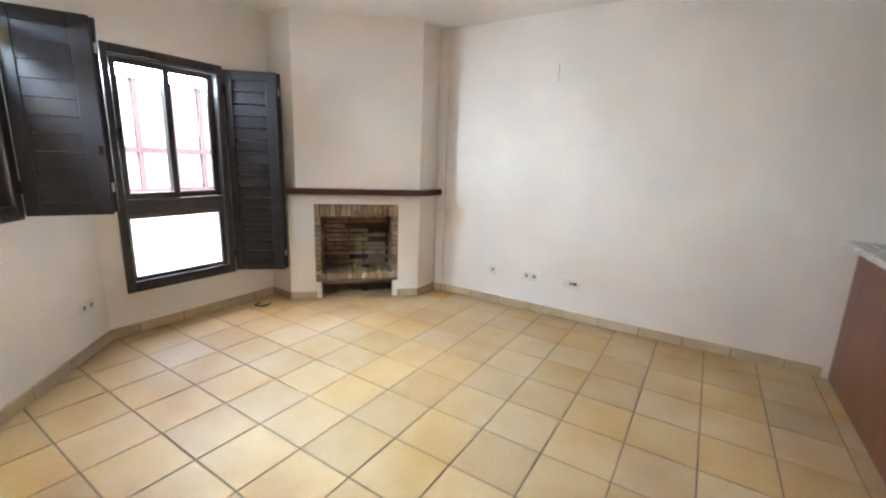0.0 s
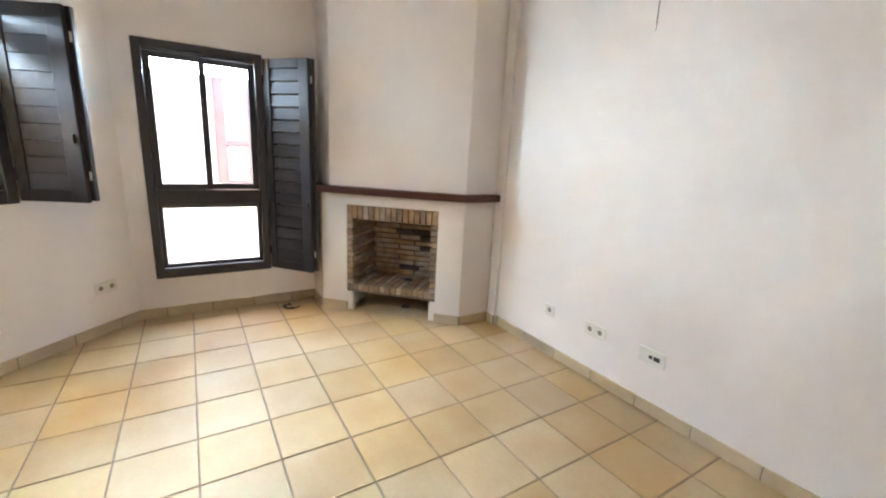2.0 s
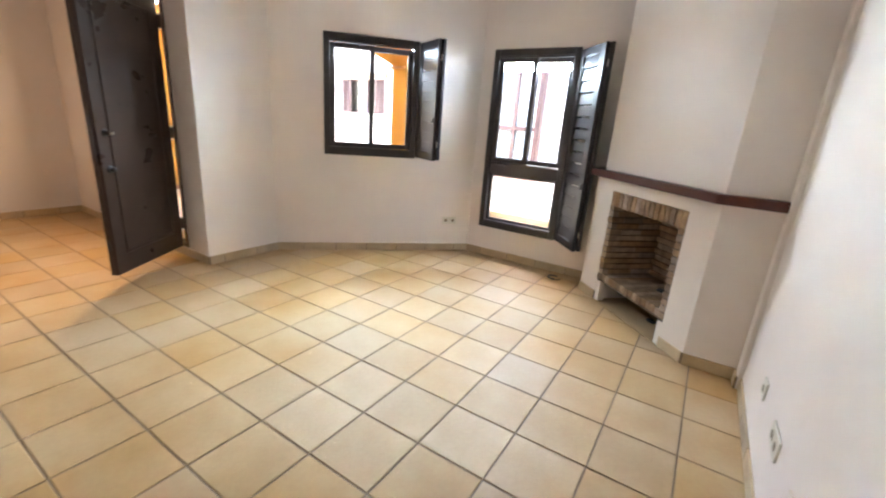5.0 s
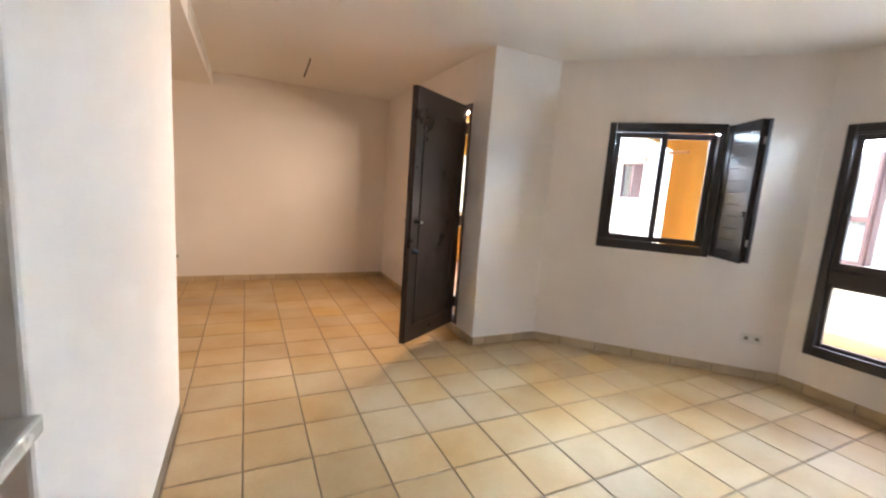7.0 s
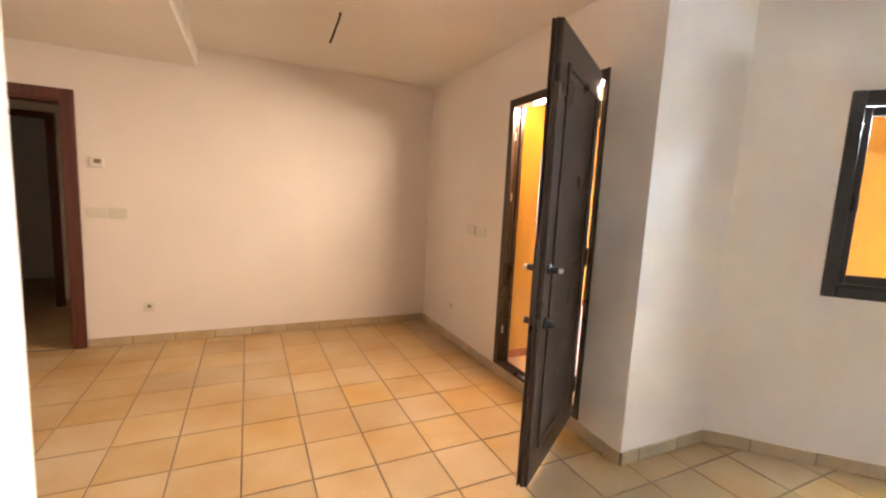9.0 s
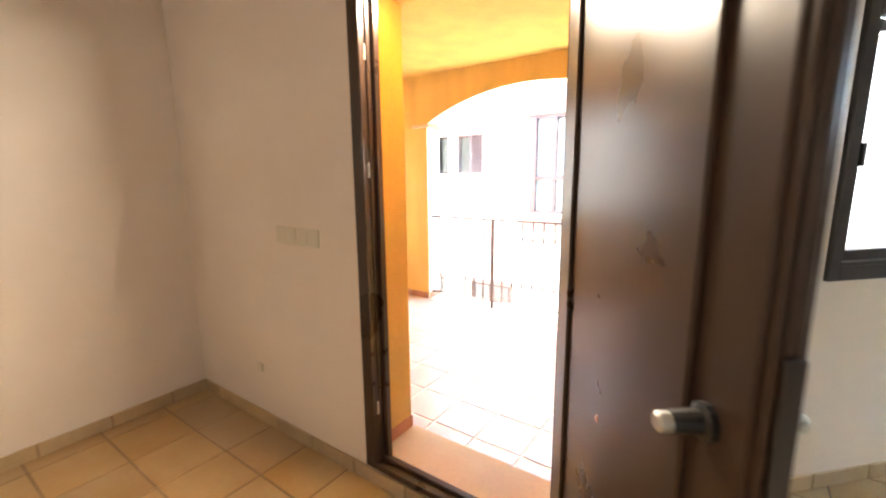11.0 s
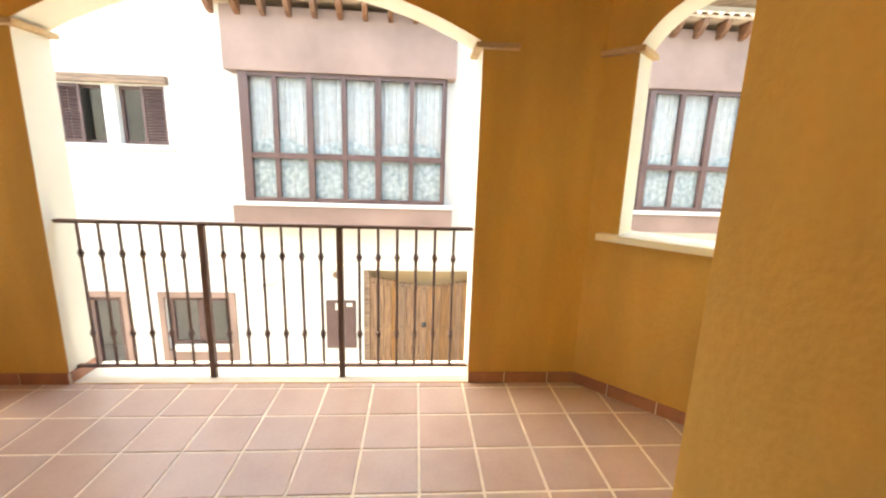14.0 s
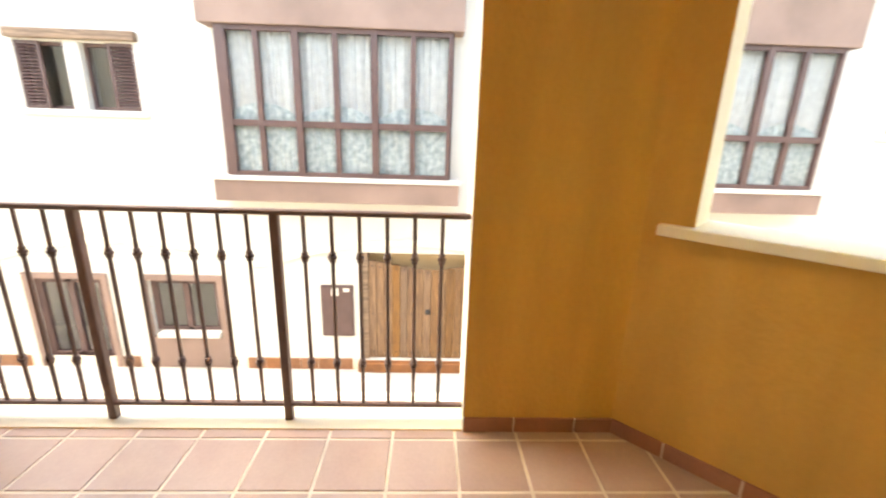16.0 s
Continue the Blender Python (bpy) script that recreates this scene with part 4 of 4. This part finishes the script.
def louvre_leaf(parent, y0, y1, z0, z1, x):
    fr = 0.045
    s = part("shutter", boxes((x, x + 0.03, hy(y0), hy(y0) + fr, hz(z0), hz(z1)), (x, x + 0.03, hy(y1) - fr, hy(y1), hz(z0), hz(z1)), (x, x + 0.03, hy(y0) + fr, hy(y1) - fr, hz(z0), hz(z0) + fr), (x, x + 0.03, hy(y0) + fr, hy(y1) - fr, hz(z1) - fr, hz(z1)), bevel=0.003), win_brown, parent, "brown slatted shutter")
    bm = bmesh.new()
    box(bm, -0.02, 0.02, hy(y0) + fr, hy(y1) - fr, -0.004, 0.004)
    me = mesh_of("slat", bm, win_brown)
    n = int((z1 - z0 - 2 * fr) / 0.045)
    for k in range(n):
        shared("slat", me, s, pose(x + 0.015, 0, hz(z0) + fr + (k + 0.5) * (z1 - z0 - 2 * fr) / n, 0, 45, 0))


def upper_window(y0, y1, z0, z1, leaf_side):
    w = part("window", boxes((-0.16, -0.10, hy(y0), hy(y0) + 0.045, hz(z0), hz(z1)), (-0.16, -0.10, hy(y1) - 0.045, hy(y1), hz(z0), hz(z1)), (-0.16, -0.10, hy(y0) + 0.045, hy(y1) - 0.045, hz(z0), hz(z0) + 0.05), (-0.16, -0.10, hy(y0) + 0.045, hy(y1) - 0.045, hz(z1) - 0.05, hz(z1)), bevel=0.003), win_brown, house)
    p = part("pane", boxes((-0.135, -0.13, hy(y0) + 0.04, hy(y1) - 0.04, hz(z0) + 0.04, hz(z1) - 0.04)), street_glass, w)
    p.visible_shadow = False
    mid = (y0 + y1) / 2
    if leaf_side in "LB":
        louvre_leaf(w, y0, mid, z0, z1, -0.045)
    if leaf_side in "RB":
        louvre_leaf(w, mid, y1, z0, z1, -0.045)


upper_window(-6.98, -6.295, 1.45, 2.355, "L")
upper_window(-6.09, -5.34, 1.45, 2.355, "R")
upper_window(5.93, 6.75, 1.47, 2.31, "B")
upper_window(6.82, 7.62, 1.47, 2.31, "B")
for y0, y1 in ((-7.02, -5.26), (5.83, 7.72)):
    part("lintel", boxes((-0.02, 0.09, hy(y0), hy(y1), hz(2.375), hz(2.50)), bevel=0.012, seg=2), beam_wood, house, "weathered timber lintel")
    part("window_sill", boxes((-0.1, 0.06, hy(y0) - 0.05, hy(y1) + 0.03, hz(1.36), hz(1.44)), bevel=0.02, seg=3), cream, house, "white sill")


def surround(y0, y1, z0, z1, t=0.10):
    return part("surround", boxes((-0.02, 0.03, hy(y0), hy(y0) + t, hz(z0), hz(z1)), (-0.02, 0.03, hy(y1) - t, hy(y1), hz(z0), hz(z1)), (-0.02, 0.03, hy(y0) + t, hy(y1) - t, hz(z1) - t, hz(z1)), bevel=0.006), bay_brown, house, "brown rendered surround")


s = surround(-5.80, -4.48, -2.74, -1.06)
part("apron", boxes((-0.1, 0.022, hy(-5.70), hy(-4.58), hz(-2.74), hz(-2.17)), bevel=0.004), bay_brown, s)
part("window_sill", boxes((-0.1, 0.07, hy(-5.62), hy(-4.60), hz(-2.165), hz(-2.08)), bevel=0.008), white_render, s, "white sill")
part("window_frame", boxes((-0.14, -0.08, hy(-5.70), hy(-5.60), hz(-2.08), hz(-1.16)), (-0.14, -0.08, hy(-4.68), hy(-4.58), hz(-2.08), hz(-1.16)), (-0.14, -0.08, hy(-5.19), hy(-5.09), hz(-2.08), hz(-1.16)), (-0.14, -0.08, hy(-5.60), hy(-4.68), hz(-1.24), hz(-1.16)), (-0.14, -0.08, hy(-5.60), hy(-4.68), hz(-2.08), hz(-2.02)), bevel=0.004), win_brown, s)
for ya, yb in ((-5.60, -5.19), (-5.09, -4.68)):
    p = part("pane", boxes((-0.115, -0.11, hy(ya) - 0.01, hy(yb) + 0.01, hz(-2.03), hz(-1.23))), street_glass, s)
    p.visible_shadow = False
s = surround(-7.65, -6.31, -2.745, -1.06)
part("door_frame", boxes((-0.14, -0.06, hy(-7.55), hy(-7.43), hz(-2.74), hz(-1.16)), (-0.14, -0.06, hy(-6.53), hy(-6.41), hz(-2.74), hz(-1.16)), (-0.14, -0.06, hy(-7.03), hy(-6.93), hz(-2.74), hz(-1.16)), (-0.14, -0.06, hy(-7.43), hy(-6.53), hz(-1.25), hz(-1.16)), (-0.14, -0.06, hy(-7.43), hy(-6.53), hz(-2.74), hz(-2.5)), bevel=0.004), win_brown, s)
for ya, yb in ((-7.43, -7.03), (-6.93, -6.53)):
    p = part("pane", boxes((-0.105, -0.10, hy(ya) - 0.01, hy(yb) + 0.01, hz(-2.51), hz(-1.24))), street_glass, s)
    p.visible_shadow = False

# meter cupboard, lamp, moulded arches
mb = part("meter_cupboard", boxes((-0.02, 0.035, hy(-2.89), hy(-2.36), hz(-2.10), hz(-1.185)), (0.035, 0.042, hy(-2.86), hy(-2.39), hz(-2.07), hz(-1.215)), bevel=0.004), win_brown, house, "brown metal meter cupboard")
part("notice", boxes((0.042, 0.046, hy(-2.72), hy(-2.60), hz(-1.36), hz(-1.23))), white_plastic, mb, "white paper notice")
part("notice", boxes((0.042, 0.046, hy(-2.52), hy(-2.42), hz(-1.29), hz(-1.23))), white_plastic, mb, "white paper notice")
part("wall_lamp", lathe(bmesh.new(), [(0.05, 0), (0.06, 0.03), (0.045, 0.07)], 14, (0, hy(-2.70), hz(-0.71)), Matrix.Rotation(radians(90), 4, "Y")), beam_wood, house, "small round wall fitting")
for yc, half, z0, rise in ((-6.0, 1.95, -0.82, 0.32), (-1.5, 2.15, -0.82, 0.38), (3.2, 2.1, -0.82, 0.36)):
    bm = bmesh.new()
    pts = []
    rad = (half * half + rise * rise) / (2 * rise)
    for k in range(33):
        y = -half + 2 * half * k / 32
        pts.append((hy(yc + y), hz(z0 + rise - rad + math.sqrt(rad * rad - y * y))))
    prev = None
    for y, z in pts:
        ring = [bm.verts.new((0.0, y, z - 0.05)), bm.verts.new((0.045, y, z - 0.04)), bm.verts.new((0.045, y, z + 0.04)), bm.verts.new((0.0, y, z + 0.05))]
        if prev:
            for i in range(4):
                bm.faces.new((prev[i], prev[(i + 1) % 4], ring[(i + 1) % 4], ring[i]))
        else:
            bm.faces.new(ring)
        prev = ring
    bm.faces.new(prev[::-1])
    part("arch_moulding", bm, cream, house, "cream arched moulding over the ground floor")
    part("moulding_end", boxes((0, 0.06, hy(yc + half) - 0.05, hy(yc + half) + 0.3, hz(z0) - 0.06, hz(z0) + 0.03), bevel=0.01), cream, house)

# wooden gate with planks whose tops dip in a curve
gate = part("gate", boxes((-0.155, -0.115, hy(-2.12), hy(-0.02), hz(-2.3), hz(-2.15)), bevel=0.006), beam_wood, house, "weathered brown timber gate")
part("gate_post", boxes((-0.22, -0.03, hy(-2.22), hy(-2.12), hz(-2.57), hz(-0.62)), bevel=0.006), beam_wood, gate)
part("gate_post", boxes((-0.22, -0.03, hy(-0.02), hy(0.08), hz(-2.57), hz(-0.62)), bevel=0.006), beam_wood, gate)
part("porch_wall", boxes((-0.36, -0.30, hy(-2.22), hy(0.08), hz(-2.57), hz(-0.55)), bevel=0.004), sand_render, gate, "sandy rendered porch wall")
npl = 16
for k in range(npl):
    y0 = -2.12 + k * 2.10 / npl
    u = (k + 0.5) / npl * 2 - 1
    zt = -0.93 + 0.17 * abs(u) ** 1.3
    bm = boxes((-0.11, -0.07, hy(y0) + 0.003, hy(y0 + 2.10 / npl) - 0.003, hz(-2.56), hz(zt)), bevel=0.004)
    part("plank", bm, gate_wood, gate)
bm = bmesh.new()
box(bm, 0, 0.008, -0.012, 0.012, -0.012, 0.012, bevel=0.003)
stud_me = mesh_of("stud", bm, black_plastic)
for k in range(npl):
    for z in (-2.45, -1.72, -0.98 + 0.12 * abs((k + 0.5) / npl * 2 - 1)):
        shared("stud", stud_me, gate, pose(-0.07, hy(-2.12 + (k + 0.5) * 2.10 / npl), hz(z)))
part("ring_handle", lathe(bmesh.new(), [(0.05, 0), (0.05, 0.012), (0.02, 0.03)], 14, (-0.07, hy(-1.12), hz(-1.68)), Matrix.Rotation(radians(90), 4, "Y")), black_plastic, gate, "black iron ring plate")
part("gate_step", boxes((-0.2, 0.12, hy(-2.3), hy(0.16), 0, hz(-2.575)), bevel=0.01), plinth_tile, house, "terracotta doorstep")

# neighbouring fronts on this side of the street
for nm, y0, y1, x in (("neighbour_north", 0.9, 14.0, -3.73), ("neighbour_south", -16.0, -4.9, -3.9)):
    tagged(part(nm, boxes((x, x + 0.25, y0 + (2.7 if y0 > 0 else 0), y1, SZ, 3.3), bevel=0.01), cream), "plain cream rendered house front", "wall", kind="structure")
# unseen block added over the ceiling so that no sky light leaks in
tagged(part("light_block_above", boxes((-3.9, 2.75, -4.6, 3.55, H + 0.26, 3.3)), cream), "unseen plain block over the rooms that keeps light out", "wall", kind="structure")

indoor_later = set(bpy.data.objects)

# ---- small loose things ----
rnd = random.Random(9)
wire = thing("loose_wire", "short curl of black wire lying on the floor", "wire", pose(-3.39, 1.966, 0.006))
for k in range(3):
    a0 = rnd.uniform(0, 6)
    pts = [(0.06 * math.cos(a0 + j * 0.5) * (0.5 + 0.12 * j) + rnd.uniform(-0.01, 0.01), 0.07 * math.sin(a0 + j * 0.5) * (0.5 + 0.1 * j), 0.004 + 0.006 * (j % 2)) for j in range(8)]
    part("strand", tube(bmesh.new(), pts, 0.005, 6), black_plastic, wire)
for m, nm in ((FM @ pose(-0.08, -0.22, 0.247), "ash_lump"), (FM @ pose(-0.07, -0.2, 0.003), "ash_lump")):
    bm = bmesh.new()
    bmesh.ops.create_icosphere(bm, subdivisions=2, radius=0.035)
    for v in bm.verts:
        v.co = Vector((v.co.x * 1.3, v.co.y * 0.8, max(v.co.z, -0.2) * 0.35 + 0.012)) * (1 + 0.25 * noise.noise(v.co * 40))
    ob = part(nm, bm, black_plastic)
    ob.matrix_basis = m
    tagged(ob, "small charred black lump in the fireplace", "ash")


# ---- skirting ----
def skirting(a, b, mat, label, z=0.0, h=0.075, t=0.011, piece=0.31, start=0.0):
    a, b = Vector(a), Vector(b)
    d = b - a
    base = thing("baseboard", label, "baseboard", pose(a.x, a.y, z, 0, 0, math.degrees(math.atan2(d.y, d.x))), kind="structure")
    L = d.length
    part("joint_bed", boxes((0, L, -0.002, t - 0.005, 0, h - 0.004)), grout if mat is skirt_mat else terr_grout, base)
    u = -start
    while u < L - 0.005:
        u0, u1 = max(u, 0) + 0.003, min(u + piece, L) - 0.003
        if u1 - u0 > 0.01:
            part("tile", boxes((u0, u1, 0, t, 0.001, h), bevel=0.002), mat, base)
        u += piece
    return base


LB = "row of sandy skirting tiles along the wall"
skirting((-3.57, 2.22), B_IN, skirt_mat, LB, start=0.1)
skirting(B_IN, C_IN, skirt_mat, LB, start=0.16)
skirting(C_IN, (-1.515, -0.47), skirt_mat, LB, start=0.08)
skirting((-1.515, -0.47), (-1.515, -3.24), skirt_mat, LB, start=0.2)
skirting((-1.515, -3.24), (1.47, -3.24), skirt_mat, LB, start=0.1)
skirting((0.632, PN), (0.632, 0.0), skirt_mat, LB)
skirting((0.632, 0.0), (2.6, 0.0), skirt_mat, LB)
skirting((0.66, 3.37), (-2.35, 3.37), skirt_mat, LB, start=0.12)
skirting((-2.35, 3.345), (-2.452, 3.345), skirt_mat, LB)
skirting((-2.452, 3.34), K2, skirt_mat, LB)
kk = Vector(K2) - Vector(K1)
skirting(K2, Vector(K2) - kk * 0.172, skirt_mat, LB)
skirting(Vector(K1) + kk * 0.19, K1, skirt_mat, LB)
skirting(K1, K0, skirt_mat, LB)
skirting((0.7, -4.75), (2.08, -4.75), skirt_mat, LB)
TB = "row of terracotta skirting tiles along the terrace wall"
skirting(J_OUT, I_OUT, terr_skirt, TB, TZ, 0.07, piece=0.265)
skirting(I_OUT, (-3.98, -0.97), terr_skirt, TB, TZ, 0.07, piece=0.265, start=0.1)
skirting((-3.98, -3.245), (-3.98, -3.90), terr_skirt, TB, TZ, 0.07, piece=0.265)
skirting((-4.19, -3.245), (-3.98, -3.245), terr_skirt, TB, TZ, 0.07, piece=0.265)
skirting((-3.98, -3.90), (-3.29, -4.63), terr_skirt, TB, TZ, 0.07, piece=0.265)
skirting((-3.29, -4.63), (XH, -4.63), terr_skirt, TB, TZ, 0.07, piece=0.265)
skirting((XH, -4.63), (XH, -1.64), terr_skirt, TB, TZ, 0.07, piece=0.265)
skirting((XH, -0.766), E_OUT, terr_skirt, TB, TZ, 0.07, piece=0.265)
for y0, y1 in ((-1.724, -1.733), (-0.80, -0.793)):
    tagged(part("baseboard", boxes((-1.83, -1.593, min(y0, y1), max(y0, y1), 0.106, 0.17), bevel=0.002), terr_skirt), "terracotta skirting tile in the door reveal", "baseboard", kind="structure")
skirting(E_OUT, F_OUT, terr_skirt, TB, TZ, 0.07, piece=0.265)
skirting(F_OUT, J_OUT, terr_skirt, TB, TZ, 0.07, piece=0.265)
# street plinth of flat tiles
pl = part("plinth", boxes((0.0, 0.012, hy(-16), hy(-2.32), 0, 0.20), (0.0, 0.012, hy(0.18), hy(16), 0, 0.20)), terr_grout, house)
bm = bmesh.new()
box(bm, 0, 0.022, 0.004, 0.296, 0.002, 0.205, bevel=0.003)
me = mesh_of("plinth_tile", bm, plinth_tile)
for k in range(48):
    y = -9.0 + k * 0.3
    if not (y + 0.3 > -2.3 and y < 0.17) and not (y + 0.3 > -7.65 and y < -6.31) and not (y + 0.3 > -5.8 and y < -4.48):
        shared("plinth_tile", me, pl, pose(0, hy(y), 0))


# ---- floor tiles ----
def clip(poly, region):
    """The part of a convex polygon inside a convex region, both counter-clockwise."""
    out = poly
    for i in range(len(region)):
        a, b = Vector(region[i]), Vector(region[(i + 1) % len(region)])
        n = Vector((a.y - b.y, b.x - a.x))
        res = []
        for j in range(len(out)):
            p, q = Vector(out[j]), Vector(out[(j + 1) % len(out)])
            dp, dq = n.dot(p - a), n.dot(q - a)
            if dp >= 0:
                res.append((p.x, p.y))
            if dp * dq < 0:
                s = dp / (dp - dq)
                r = p + (q - p) * s
                res.append((r.x, r.y))
        out = res
        if len(out) < 3:
            return []
    return out


def tile_mesh(poly, c, mat, top=0.0):
    """A tile with rounded-off upper edges, its middle at c."""
    pts = [Vector((x - c[0], y - c[1])) for x, y in poly]
    mid = sum(pts, Vector((0, 0))) / len(pts)
    bm = bmesh.new()
    rings = []
    for inset, z in ((0.0, -0.006), (0.0, -0.0022), (0.0022, 0.0)):
        rings.append([bm.verts.new((*(p + (mid - p).normalized() * inset), z)) for p in pts])
    n = len(pts)
    for a, b in zip(rings, rings[1:]):
        for i in range(n):
            bm.faces.new((a[i], a[(i + 1) % n], b[(i + 1) % n], b[i]))
    bm.faces.new(rings[-1])
    return mesh_of("tile", bm, mat)


def lay(parent, region, pitch, ox, oy, joint, mat, top, seed):
    r = random.Random(seed)
    xs, ys_ = [p[0] for p in region], [p[1] for p in region]
    area = pitch - joint
    full = None
    for i in range(math.floor((min(xs) - ox) / pitch), math.ceil((max(xs) - ox) / pitch)):
        for j in range(math.floor((min(ys_) - oy) / pitch), math.ceil((max(ys_) - oy) / pitch)):
            x0, y0 = ox + i * pitch + joint / 2, oy + j * pitch + joint / 2
            sq = [(x0, y0), (x0 + area, y0), (x0 + area, y0 + area), (x0, y0 + area)]
            c = (x0 + area / 2, y0 + area / 2)
            got = clip(sq, region)
            if len(got) < 3:
                continue
            A = abs(sum(got[k][0] * got[(k + 1) % len(got)][1] - got[(k + 1) % len(got)][0] * got[k][1] for k in range(len(got)))) / 2
            if A < 0.0004:
                continue
            if A > area * area * 0.999:
                full = full or tile_mesh(sq, c, mat)
                me = full
            else:
                me = tile_mesh(got, c, mat)
            shared("tile", me, parent, pose(c[0], c[1], top + r.uniform(-0.0006, 0.0006), r.uniform(-0.12, 0.12), r.uniform(-0.12, 0.12), 0))


P = 0.312
lay(floor, [(-2.016, -2 * P), (2 * P, -2 * P), (2 * P, 3.37), (-2.45, 3.37), (-3.57, 2.26), (-3.57, 0.905)], P, 0, 0, 0.0075, tile_mat, 0.0, 1)
lay(floor, [(2 * P, PN), (3 * P, PN), (3 * P, 3.37), (2 * P, 3.37)], P, 0, 0, 0.0075, tile_mat, 0.0, 2)
lay(floor, [(-1.515, -3.24), (8 * P, -3.24), (8 * P, -2 * P), (-1.515, -2 * P)], P, 0, 0, 0.0075, tile_mat, 0.0, 3)
lay(floor, [(2 * P, -2 * P), (8 * P, -2 * P), (8 * P, 0.0), (2 * P, 0.0)], P, 0, 0, 0.0075, tile_mat, 0.0, 4)
TP = 0.2645
ty = -1.268 + 2 * TP
lay(terrace_floor, [(-3.98, -3.90), (-3.29, -4.63), (XH, -4.63), (XH, ty), (-3.98, ty)], TP, -3.66, -1.268, 0.013, terr_tile, TZ, 5)
lay(terrace_floor, [(-3.98, ty), (-2.441, ty), (-2.441, -0.44), (-3.27, 0.393), (-3.98, -0.32)], TP, -3.66, -1.268, 0.013, terr_tile, TZ, 6)
lay(terrace_floor, [(-4.193, -3.243), (-3.983, -3.243), (-3.983, -0.972), (-4.193, -0.972)], TP, -3.66, -1.268, 0.013, terr_tile, TZ, 7)

# lay the outdoor plan out
for ob in bpy.data.objects:
    outside = (ob in indoor_later and ob not in rooms_done) or ob.get("label", "") == TB
    if outside and ob.parent is None:
        ob.matrix_basis = OUTDOORS @ ob.matrix_basis
